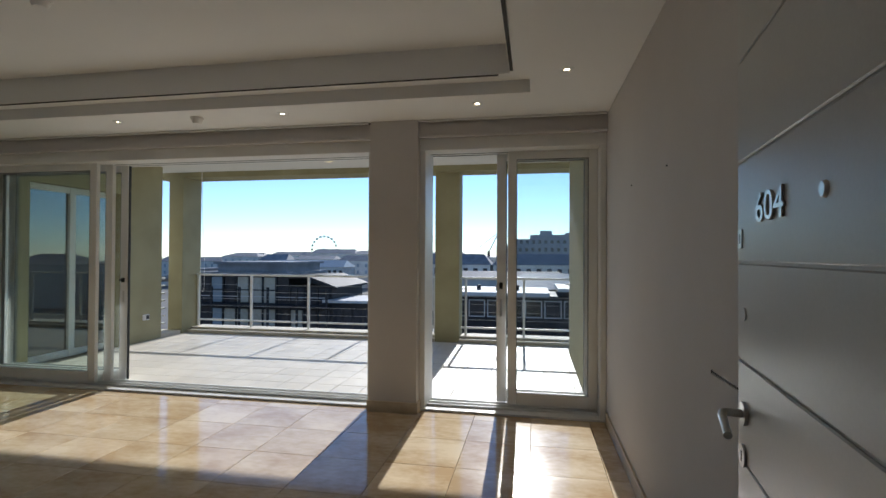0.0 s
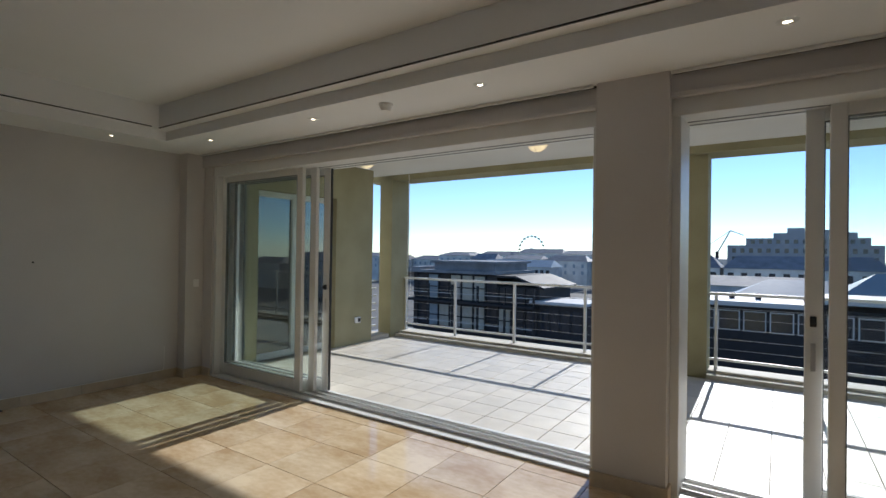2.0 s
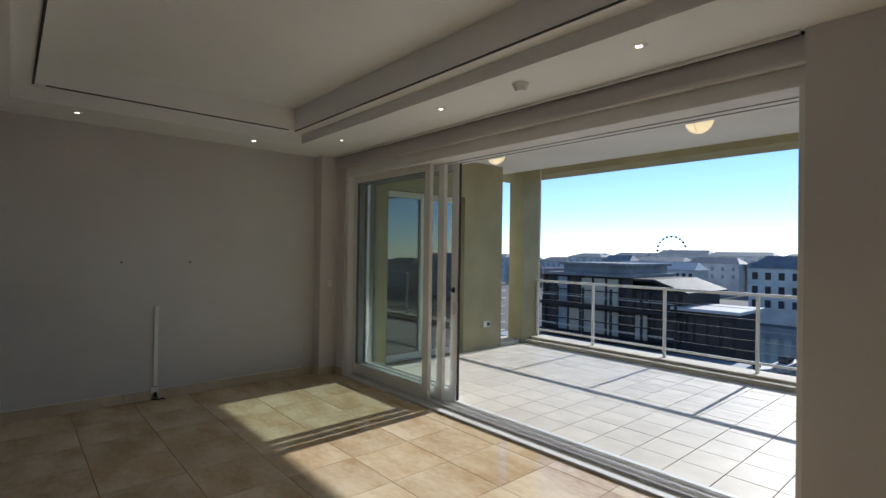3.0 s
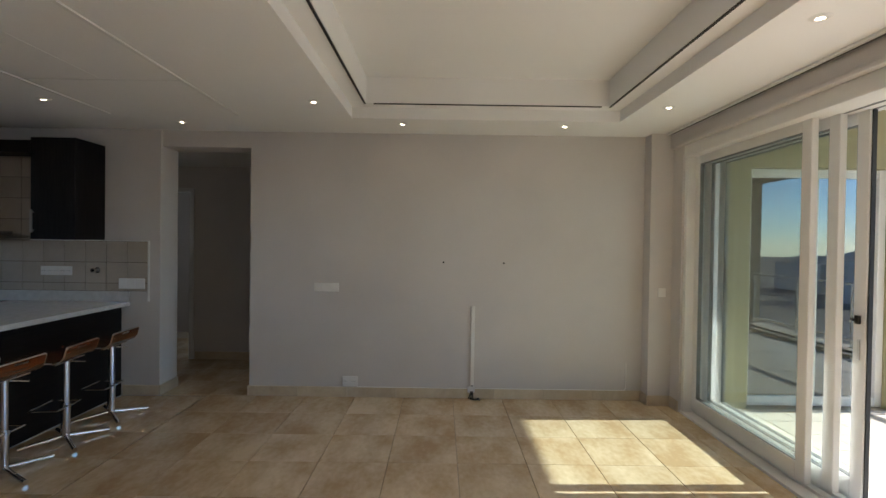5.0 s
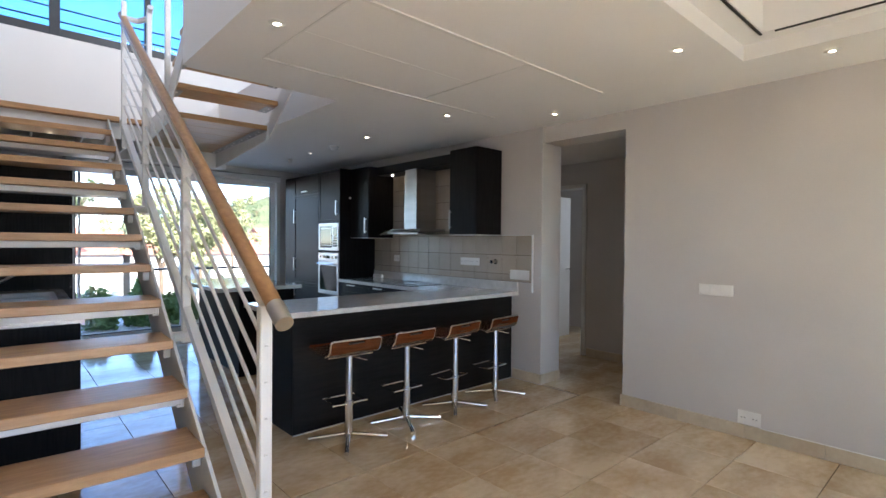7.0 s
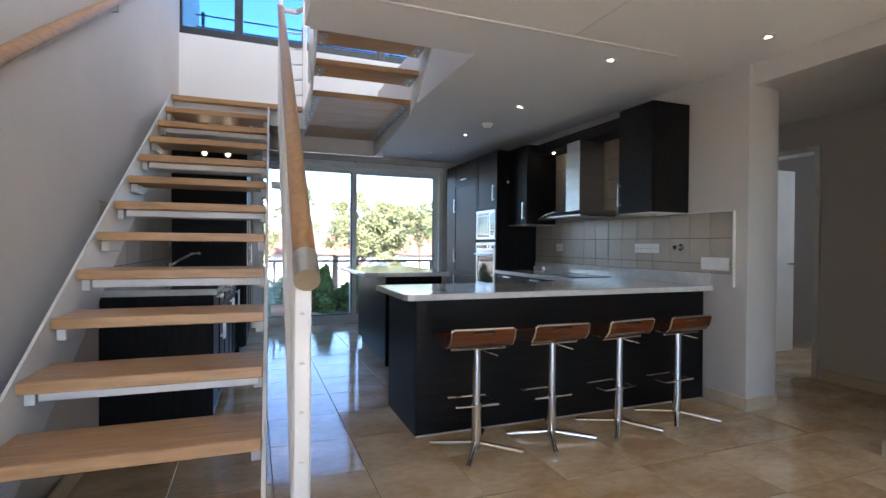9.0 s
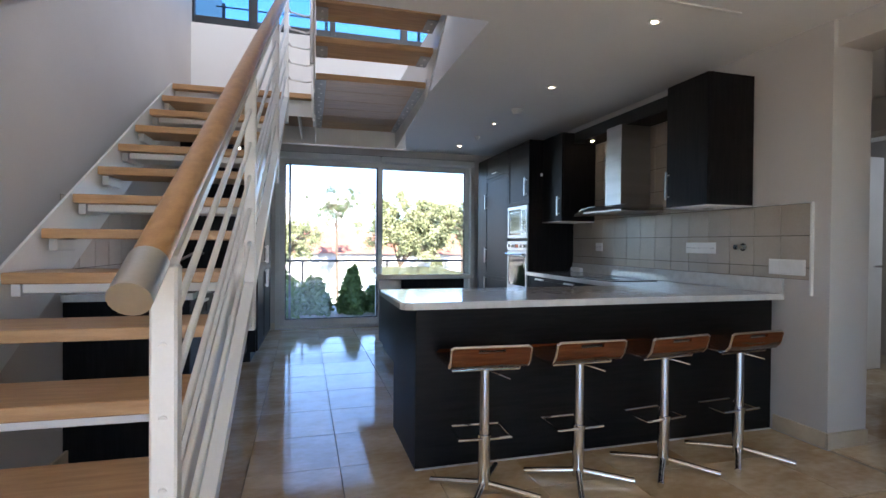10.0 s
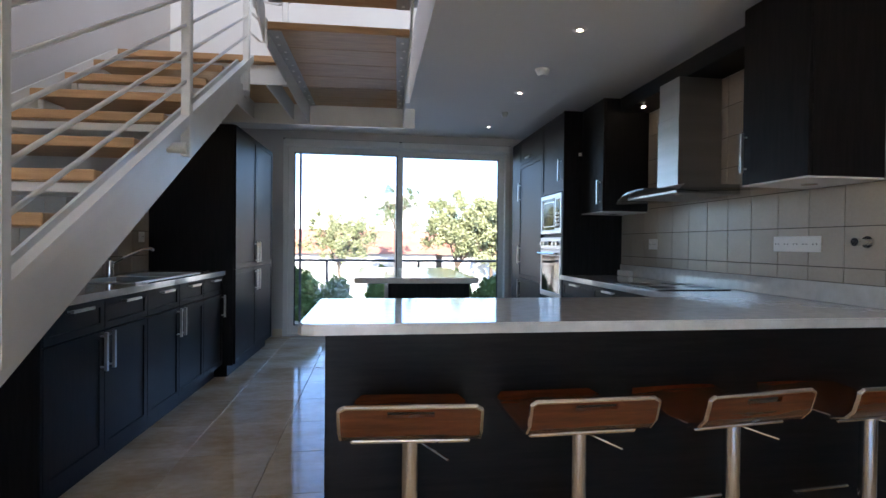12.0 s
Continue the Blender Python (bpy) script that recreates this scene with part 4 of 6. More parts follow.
# sink run under the stair
LT = 0.92
G = "units of the sink run"
ys = [-1.295, -1.74, -2.185, -2.63, -3.075, -3.52]
SINK_WALL = []
for i, (b, a) in enumerate(zip(ys, ys[1:])):
    t, d, f, out = base_unit(-2.50, SX - 0.002, a, b, -1, "black-brown panelled base unit of the sink run", group=G, ztop=LT - 0.038)
    bar_handle(d, (f, a + 0.035 if i % 2 == 0 else b - 0.035, 0.62), "z", 0.19, out)
    SINK_WALL.append(t)
run_end = solid("end_panel", box(new_bm(), -2.52, SX - 0.002, -1.294, -1.275, 0.0, LT - 0.04, 0.002), DARKWOODV, "black-brown end panel of the sink run", "kitchen panel", base=(-2.2, -1.28, 0))
run_top = solid("sink_worktop", boxes((-2.54, -2.44, -3.52, -1.255, LT - 0.037, LT), (-2.10, SX - 0.002, -3.52, -1.255, LT - 0.037, LT), (-2.44, -2.10, -2.22, -1.255, LT - 0.037, LT), (-2.44, -2.10, -3.52, -3.12, LT - 0.037, LT)),
      QUARTZ, "white quartz worktop along the sink wall", "worktop", base=(-2.2, -2.5, LT))
sk = thing("sink", (-2.27, -2.67, LT), "steel double bowl sink with drainer", "sink")
part("rim", boxes((-2.46, -2.435, -3.17, -2.17, LT + 0.0005, LT + 0.006), (-2.105, -2.08, -3.17, -2.17, LT + 0.0005, LT + 0.006), (-2.435, -2.105, -2.23, -2.17, LT + 0.0005, LT + 0.006), (-2.435, -2.105, -3.17, -3.11, LT + 0.0005, LT + 0.006), (-2.435, -2.105, -2.70, -2.65, LT + 0.0005, LT + 0.006)), STEEL, sk)
for a, b in ((-2.65, -2.23), (-3.11, -2.70)):
    part("bowl", boxes((-2.435, -2.105, a, b, LT - 0.17, LT - 0.165), (-2.437, -2.433, a, b, LT - 0.17, LT), (-2.107, -2.103, a, b, LT - 0.17, LT), (-2.435, -2.105, a, a + 0.004, LT - 0.17, LT), (-2.435, -2.105, b - 0.004, b, LT - 0.17, LT)), STEEL, sk)
tp = thing("kitchen_tap", (-2.03, -2.72, LT), "chrome mixer tap with swan spout", "tap")
part("body", rod(new_bm(), (-2.03, -2.72, LT), (-2.03, -2.72, LT + 0.11), 0.024, 18), CHROME, tp, rounded=True)
part("spout", tube(new_bm(), [(-2.03, -2.72, LT + 0.08), (-2.10, -2.745, LT + 0.13), (-2.20, -2.80, LT + 0.19), (-2.25, -2.83, LT + 0.195), (-2.26, -2.835, LT + 0.18)], 0.011), CHROME, tp, rounded=True)
part("lever", rod(new_bm(), (-2.03, -2.72, LT + 0.12), (-2.03, -2.64, LT + 0.15), 0.008, 10), CHROME, tp)
lt = thing("tall_cabinet", (-2.3, -4.4, 0), "tall black-brown larder unit with panelled doors", "kitchen cabinet")
part("body", boxes((-2.60, SX - 0.002, -4.86, -3.53, 0.1, 2.18), (-2.55, SX - 0.01, -4.86, -3.54, 0.0, 0.1)), DARKWOODV, lt)
for a, b, hy in ((-4.194, -3.532, -4.15), (-4.86, -4.196, -4.24)):
    for z0, z1, hz in ((0.11, 0.93, 0.80), (0.935, 2.175, 1.07)):
        d = part("door", framed_front(-2.62, -2.601, a, b, z0, z1, -1), DARKWOODV, lt)
        bar_handle(d, (-2.62, hy, hz), "z", 0.2, (-1, 0))
sp2 = solid("splashback_sink", boxes((SX - 0.001, SX + 0.012, -3.53, -1.255, LT + 0.002, 1.45)), SPLASHGROUT, "tiled beige splashback above the sink", "wall tiles", "structure")
t = thing("spotlight_bar", (-2.3, -3.5, 2.18), "small steel spotlight pair under the landing", "spotlight")
part("bar", rod(new_bm(), (-2.16, -3.5, 2.18), (-2.46, -3.5, 2.18), 0.012, 10), HANDLE, t)
part("stem", rod(new_bm(), (-2.3, -3.5, 2.18), (-2.3, -3.5, LZ - 0.2), 0.008, 10), HANDLE, t)
for x in (-2.2, -2.42):
    h = part("head", rod(new_bm(), (x, -3.52, 2.17), (x - 0.02, -3.45, 2.12), 0.024, 14, 0.036), HANDLE, t)
    part("bulb", rod(new_bm(), (x - 0.0195, -3.452, 2.1215), (x - 0.021, -3.446, 2.1175), 0.017, 14), BULB, h)

# socket above the sink
sink_socket = thing("wall_socket", (SX - 0.007, -3.4, 1.2), "white single socket on the tiles above the sink", "socket")
part("plate", box(new_bm(), SX - 0.016, SX - 0.007, -3.44, -3.355, 1.16, 1.245, 0.003), PLASTIC, sink_socket)
part("outlet", rod(new_bm(), (SX - 0.019, -3.398, 1.203), (SX - 0.0155, -3.398, 1.203), 0.026, 20), PLASTIC, sink_socket, rounded=True)
part("pin_hole", boxes(*[(SX - 0.0205, SX - 0.0188, -3.398 + d - 0.003, -3.398 + d + 0.003, 1.2, 1.206) for d in (-0.01, 0.01)]), BLACK, sink_socket)
# the stair wall and all that stands against it share the stair's angle
WALL_TURN = Matrix.Translation((-2.2, -1.7, 0)) @ Matrix.Rotation(radians(-1.73), 4, "Z") @ Matrix.Translation((2.2, 1.7, 0))
for ob in SINK_WALL + [run_end, run_top, sk, tp, lt, sp2, t, sink_socket, wr, bpy.data.objects["wall_stair"]]:
    ob.matrix_basis = WALL_TURN @ ob.matrix_basis

# kitchen window
t = thing("window_5", (-4.2, KY - 0.08, 0), "white aluminium sliding door to the kitchen terrace", "window", kind="structure")
part("window_frame", box(new_bm(), -5.62, -5.56, KY - 0.15, KY + 0.004, 0.0, 2.43, 0.004), FRAME, t)
part("window_frame", box(new_bm(), -2.80, -2.74, KY - 0.15, KY + 0.004, 0.0, 2.43, 0.004), FRAME, t)
part("window_frame", box(new_bm(), -5.56, -2.80, KY - 0.15, KY + 0.005, 2.36, 2.43, 0.004), FRAME, t)
for a, b in ((-5.60, -4.185), (-4.175, -2.76)):
    part("roller_blind_box", box(new_bm(), a, b, KY + 0.006, KY + 0.085, 2.36, 2.445, 0.014), FRAME, t, "white blind cassette")
# the shaded reveal over the blind boxes is drawn as a black strip
part("reveal_gap", box(new_bm(), -5.62, -2.74, KY + 0.002, KY + 0.006, 2.447, 2.46), RUBBER, t, "black strip drawn for the shaded reveal above the blind")
part("sill", box(new_bm(), -5.56, -2.80, KY - 0.15, KY + 0.005, -0.02, 0.035, 0.004), FRAME, t)
for y, x0, x1 in ((KY - 0.04, -4.22, -2.80), (KY - 0.10, -5.56, -4.13)):
    s = part("sash", boxes((x0, x0 + 0.07, y - 0.02, y + 0.02, 0.036, 2.36), (x1 - 0.07, x1, y - 0.02, y + 0.02, 0.036, 2.36), (x0 + 0.07, x1 - 0.07, y - 0.02, y + 0.02, 0.036, 0.13), (x0 + 0.07, x1 - 0.07, y - 0.02, y + 0.02, 2.29, 2.36), bevel=0.003), FRAME, t)
    g = part("pane", box(new_bm(), x0 + 0.07, x1 - 0.07, y - 0.004, y + 0.004, 0.13, 2.29), GLASS, s)
    g.visible_shadow = False
    part("gasket", boxes((x0 + 0.07, x0 + 0.082, y - 0.012, y + 0.012, 0.13, 2.29), (x1 - 0.082, x1 - 0.07, y - 0.012, y + 0.012, 0.13, 2.29), (x0 + 0.082, x1 - 0.082, y - 0.012, y + 0.012, 2.278, 2.29), (x0 + 0.082, x1 - 0.082, y - 0.012, y + 0.012, 0.13, 0.142)), RUBBER, s)
part("screen_frame", box(new_bm(), -2.945, -2.915, KY - 0.145, KY - 0.125, 0.036, 2.36), GASKET, t, "dark insect screen stile")
part("lock", box(new_bm(), -4.20, -4.17, KY - 0.021, KY - 0.008, 1.0, 1.12, 0.003), HANDLE, t)


# ---- bar stools ----
def stool_parts(root, turned):
    """A chrome bar stool with a bent plywood seat; its low back looks along +y."""
    r = root
    for k in range(4):
        a = math.radians(turned + 90 * k)
        d = Vector((math.cos(a), math.sin(a), 0))
        part("foot", rod(new_bm(), d * 0.02 + Vector((0, 0, 0.045)), d * 0.275 + Vector((0, 0, 0.017)), 0.0155, 12), CHROME, r, rounded=True)
    part("lower_column", rod(new_bm(), (0, 0, 0.02), (0, 0, 0.27), 0.030, 20), CHROME, r, rounded=True)
    part("collar", rod(new_bm(), (0, 0, 0.255), (0, 0, 0.285), 0.034, 20), CHROME, r, rounded=True)
    part("column", rod(new_bm(), (0, 0, 0.28), (0, 0, 0.611), 0.0255, 20), CHROME, r, rounded=True)
    part("footrest", tube(new_bm(), [(-0.02, 0.03, 0.27), (-0.13, 0.025, 0.27), (-0.13, -0.17, 0.27), (0.13, -0.17, 0.27), (0.13, 0.025, 0.27), (0.02, 0.03, 0.27)], 0.0065), CHROME, r, rounded=True)
    part("seat_frame", tube(new_bm(), [(-0.165, 0.03, 0.606), (-0.165, -0.27, 0.604), (0.165, -0.27, 0.604), (0.165, 0.03, 0.606), (-0.165, 0.03, 0.606)], 0.007), CHROME, r, rounded=True)
    part("lever", rod(new_bm(), (-0.03, 0.0, 0.59), (-0.105, 0.075, 0.568), 0.004, 8), CHROME, r)
    # seat: a bent sheet, flat, dished and turned up into a low back
    prof = [(-0.29, 0.637), (-0.26, 0.624), (-0.18, 0.618), (-0.06, 0.616), (0.03, 0.619), (0.075, 0.634), (0.10, 0.662), (0.113, 0.706), (0.1165, 0.722), (0.118, 0.731)]
    th = 0.013
    bm = new_bm()
    cols, W = 9, 0.19
    rows = []
    for i, (y, z) in enumerate(prof):
        a, b = prof[max(0, i - 1)], prof[min(len(prof) - 1, i + 1)]
        ty, tz = b[0] - a[0], b[1] - a[1]
        L = math.hypot(ty, tz)
        ny, nz = -tz / L, ty / L
        end = 0.022 if i in (0, len(prof) - 1) else 0.0
        rows.append([(((-1 + 2 * c / cols) * (W - end)), y, z, ny, nz) for c in range(cols + 1)])
    up = [[bm.verts.new((x, y + ny * th / 2, z + nz * th / 2)) for x, y, z, ny, nz in r_] for r_ in rows]
    dn = [[bm.verts.new((x, y - ny * th / 2, z - nz * th / 2)) for x, y, z, ny, nz in r_] for r_ in rows]
    for i in range(len(prof) - 1):
        for c in range(cols):
            if i == 7 and 2 < c < 6:
                continue
            bm.faces.new((up[i][c], up[i][c + 1], up[i + 1][c + 1], up[i + 1][c]))
            bm.faces.new((dn[i][c + 1], dn[i][c], dn[i + 1][c], dn[i + 1][c + 1]))
    edge = lambda g: bm.faces.new(g)
    for c in range(cols):
        edge((up[0][c + 1], up[0][c], dn[0][c], dn[0][c + 1])), edge((up[-1][c], up[-1][c + 1], dn[-1][c + 1], dn[-1][c]))
    for i in range(len(prof) - 1):
        edge((up[i][0], up[i + 1][0], dn[i + 1][0], dn[i][0])), edge((up[i + 1][-1], up[i][-1], dn[i][-1], dn[i + 1][-1]))
    for c in (3, 6):
        edge((up[7][c], up[8][c], dn[8][c], dn[7][c]))
    for i in (7, 8):
        for c in range(3, 6):
            edge((up[i][c], up[i][c + 1], dn[i][c + 1], dn[i][c]))
    bmesh.ops.recalc_face_normals(bm, faces=bm.faces)
    seat = part("seat", bm, SEATWOOD, r, "reddish cherry plywood seat with a hand slot", rounded=True)
    rim = [(-W - 0.002, y, z) for y, z in prof[1:-1]] + [(-W + 0.012, *prof[-1])] + [(W - 0.012, *prof[-1])] + [(W + 0.002, y, z) for y, z in prof[1:-1][::-1]]
    part("rim", tube(new_bm(), rim, 0.0075), CHROME, seat, "chrome rim round the seat", rounded=True)


for x, y, a, turned in ((-3.965, -0.485, -4, 60), (-4.485, -0.49, 1, 62), (-5.01, -0.495, 6, 42), (-5.53, -0.505, 4, 40)):
    stool = thing("bar_stool", (0, 0, 0), "chrome bar stool with low-backed cherry plywood seat", "bar stool", "stools at the bar")
    stool_parts(stool, turned)
    stool.matrix_basis = pose(x, y, 0, 0, 0, a)

# ---- ceiling fittings ----
def downlight(x, y, z=CZ):
    t = thing("downlight", (x, y, z), "recessed halogen downlight with a white ring, lit", "downlight", "ceiling downlights")
    bm = new_bm()
    bmesh.ops.create_cone(bm, cap_ends=False, segments=24, radius1=0.022, radius2=0.048, depth=0.008, matrix=Matrix.Translation((x, y, z - 0.0045)))
    part("ring", bm, FRAME, t, rounded=True)
    part("bulb", rod(new_bm(), (x, y, z - 0.0035), (x, y, z - 0.001), 0.0175, 20), BULB, t, "warm glowing bulb")


for x, y in ((-0.40, 3.96), (-2.035, 3.966), (-3.623, 3.966), (-5.12, 3.966), (0.235, 3.35), (-5.105, 1.285), (-5.77, 1.90), (-5.77, 3.34), (-5.80, -0.07), (-5.14, -0.77), (-5.15, -2.08), (-5.157, -3.42), (-5.18, -4.75), (-3.22, 0.0), (-2.4, 1.2), (0.235, 1.9)):
    downlight(x, y)
downlight(-8.6, -1.7, 2.42)


def detector(x, y, z, r, label):
    t = thing("smoke_detector", (x, y, z), label, "smoke detector", "ceiling detectors")
    part("base", rod(new_bm(), (x, y, z - 0.018), (x, y, z - 0.0005), r, 24), PLASTIC, t, rounded=True)
    part("cover", rod(new_bm(), (x, y, z - 0.052), (x, y, z - 0.018), r * 0.6, 24, r * 0.9), PLASTIC, t, rounded=True)


detector(-2.84, 3.975, CZ, 0.055, "white round smoke detector on the ceiling edge")
detector(-5.163, -2.816, CZ, 0.06, "white round smoke detector on the kitchen ceiling")
detector(-5.205, -4.117, CZ, 0.035, "small white round sensor on the kitchen ceiling")
detector(-2.80, 2.55, 2.86, 0.06, "white round smoke detector in the ceiling tray")
a, b, c, d = -5.534, -3.365, -0.54, 0.54
solid("trim_access_panel", boxes((a, b, c - 0.012, c + 0.012, CZ - 0.009, CZ - 0.0005), (a, b, d - 0.012, d + 0.012, CZ - 0.009, CZ - 0.0005), (b - 0.006, b + 0.006, c + 0.012, d - 0.012, CZ - 0.004, CZ - 0.0005),
      (-4.66, -4.652, c + 0.012, d - 0.012, CZ - 0.003, CZ - 0.0005), (-4.62, b - 0.01, 0.0, 0.006, CZ - 0.002, CZ - 0.0005)), FRAME, "white moulding round a ceiling access panel", "trim", "structure")

# ---- television wall ----
plate("light_switch", (WX, 1.152, 1.062), 1, 0.24, 0.085, "triple white switch plate on the wall", 3)
plate("wall_socket", (WX, 1.39, 0.15), 1, 0.15, 0.10, "white double socket above the skirting", 2)
plate("light_switch", (-6.015, 4.34, 1.068), 1, 0.07, 0.085, "single white switch by the balcony door", 1)
for y in (2.282, 2.866):
    solid("wall_plug", rod(new_bm(), (WX - 0.002, y, 1.318), (WX + 0.006, y, 1.318), 0.009, 10), BLACK, "dark screw plug in the wall", "screw", base=(WX, y, 1.318))
t = thing("cable_trunking", (WX, 2.575, 0.1), "white upright cable trunking with loose cables below", "cable trunking")
part("trunk", box(new_bm(), WX, WX + 0.018, 2.558, 2.592, 0.12, 0.895, 0.003), PLASTIC, t)
for k in range(3):
    part("cable", tube(new_bm(), [(WX + 0.012, 2.568 + 0.007 * k, 0.13), (WX + 0.03, 2.56 + 0.01 * k, 0.05), (WX + 0.05 + 0.02 * k, 2.54 + 0.02 * k, 0.012), (WX + 0.07, 2.60 + 0.02 * k, 0.010), (WX + 0.04 + 0.03 * k, 2.64, 0.010)], 0.006), BLACK, t)
part("skirting_clip", box(new_bm(), WX + 0.016, WX + 0.03, 2.53, 2.60, 0.06, 0.12, 0.004), PLASTIC, t)
solid("skirting_cable", tube(new_bm(), [(WX + 0.02, 1.46, 0.10), (WX + 0.021, 2.4, 0.099), (WX + 0.021, 4.05, 0.10), (WX + 0.004, 4.07, 0.12), (WX + 0.004, 4.07, 0.36)], 0.004, 6), PLASTIC, "thin white cable along the skirting", "cable", base=(WX, 2.7, 0.1))
for y, z in ((3.37, 1.815), (2.545, 1.79)):
    solid("wall_plug", rod(new_bm(), (EX + 0.002, y, z), (EX - 0.006, y, z), 0.004, 8), BLACK, "small screw in the wall", "screw", base=(EX, y, z))
t = thing("access_door", (EX, 1.2, 0.5), "low painted cupboard door flush in the wall", "cupboard door")
part("leaf", box(new_bm(), EX - 0.006, EX, 0.95, 1.97, 0.11, 0.985, 0.002), WALL, t)
# the leaf's shadow line, drawn as black strips along its edges
part("gap", boxes((EX - 0.003, EX - 0.0002, 1.971, 1.977, 0.1, 0.995), (EX - 0.003, EX - 0.0002, 0.95, 1.97, 0.986, 0.992)), RUBBER, t)

# ---- hall ----
t = thing("door_1", (-7.75, -1.3, 0), "open pale flush hall door with a lever handle", "door", kind="structure")
part("door_frame", boxes((-7.77, -7.58, -0.90, -0.85, 0, 2.15), (-7.77, -7.58, -1.85, -1.80, 0, 2.15), (-7.77, -7.58, -1.80, -0.90, 2.10, 2.15)), FRAME, t)
leaf = part("leaf", box(new_bm(), -8.62, -7.78, -1.80, -1.76, 0.01, 2.09, 0.003), FRAME, t, "white flush door leaf")
part("handle", tube(new_bm(), [(-8.53, -1.76, 1.02), (-8.53, -1.70, 1.02), (-8.42, -1.70, 1.02)], 0.010), CHROME, leaf)

# ---- entry door ----
HINGE, LEAN_DEG, DW = Vector((0.42, 0.60, -0.008)), -7.5, 0.903
ed = thing("entry_door", HINGE, "open grey panelled entry door with number 604", "door")
dm = Matrix.Translation(HINGE) @ Matrix.Rotation(radians(LEAN_DEG), 4, "Z")


def on_door(bm):
    """From the leaf's own places (y along it, -x its room face) to the world."""
    bmesh.ops.transform(bm, matrix=dm, verts=bm.verts)
    return bm


leaf_bm = boxes((0.0, 0.04, 0.0, DW, 0.008, 2.07), bevel=0.003)
part("leaf", on_door(leaf_bm), DOORPAINT, ed)
zs = [0.008, 0.40, 0.645, 0.902, 1.138, 1.373, 1.615, 1.86, 2.07]
for a, b in zip(zs, zs[1:]):
    part("panel", on_door(box(new_bm(), -0.006, 0.0005, 0.004, DW - 0.004, a + 0.0025, b - 0.0025, 0.003)), DOORPAINT, ed)


def text_mesh(body, size, depth):
    c = bpy.data.curves.new("digits", "FONT")
    c.body, c.size, c.extrude, c.bevel_depth = body, size, depth, 0.0006
    o = new("digits", c)
    me = bpy.data.meshes.new_from_object(o)
    bpy.data.objects.remove(o)
    bpy.data.curves.remove(c)
    bm = bmesh.new()
    bm.from_mesh(me)
    bpy.data.meshes.remove(me)
    return bm


bm = text_mesh("604", 0.085, 0.0022)
bmesh.ops.scale(bm, verts=bm.verts, vec=(1.4, 1, 1))
# letters lie in x-y; stand them on the leaf, reading towards the hinge
bmesh.ops.transform(bm, matrix=Matrix(((0, 0, -1, -0.0088), (-1, 0, 0, 0.735), (0, 1, 0, 1.462), (0, 0, 0, 1))), verts=bm.verts)
bmesh.ops.recalc_face_normals(bm, faces=bm.faces)
part("number_plate", on_door(bm), HANDLE, ed, "steel door number 604")
part("peephole", on_door(rod(new_bm(), (-0.005, 0.392, 1.49), (-0.0115, 0.392, 1.49), 0.015, 18, 0.011)), HANDLE, ed, rounded=True)
lock = part("upper_lock", on_door(box(new_bm(), -0.0095, -0.0055, 0.852, 0.878, 1.406, 1.453, 0.0018)), HANDLE, ed)
part("keyhole", on_door(box(new_bm(), -0.0102, -0.0094, 0.861, 0.869, 1.418, 1.441)), BLACK, lock)
part("deadbolt", on_door(rod(new_bm(), (-0.005, 0.835, 1.252), (-0.0095, 0.835, 1.252), 0.0155, 18)), HANDLE, ed)
h = part("handle_rose", on_door(rod(new_bm(), (-0.005, 0.832, 1.02), (-0.014, 0.832, 1.02), 0.027, 20)), HANDLE, ed, rounded=True)
part("lever", on_door(tube(new_bm(), [(-0.012, 0.832, 1.02), (-0.045, 0.832, 1.021), (-0.054, 0.828, 1.02), (-0.058, 0.812, 1.016), (-0.063, 0.735, 0.997)], 0.0095, 12)), HANDLE, h, rounded=True)
k2 = part("key_rose", on_door(rod(new_bm(), (-0.005, 0.846, 0.918), (-0.012, 0.846, 0.918), 0.026, 20)), HANDLE, ed, rounded=True)
part("keyhole", on_door(box(new_bm(), -0.0128, -0.0119, 0.842, 0.85, 0.905, 0.93)), BLACK, k2)
t = thing("door_2", (0, 0.6, 0), "white painted entry door frame", "door frame", kind="structure")
part("jamb", box(new_bm(), -0.78, -0.74, 0.52, 0.71, 0, 2.12, 0.004), FRAME, t)
part("jamb", box(new_bm(), 0.465, 0.49, 0.52, 0.59, 0, 2.12, 0.004), FRAME, t)
part("head", box(new_bm(), -0.74, 0.465, 0.52, 0.71, 2.09, 2.12, 0.004), FRAME, t)

# ---- tiles ----
TS = 0.475


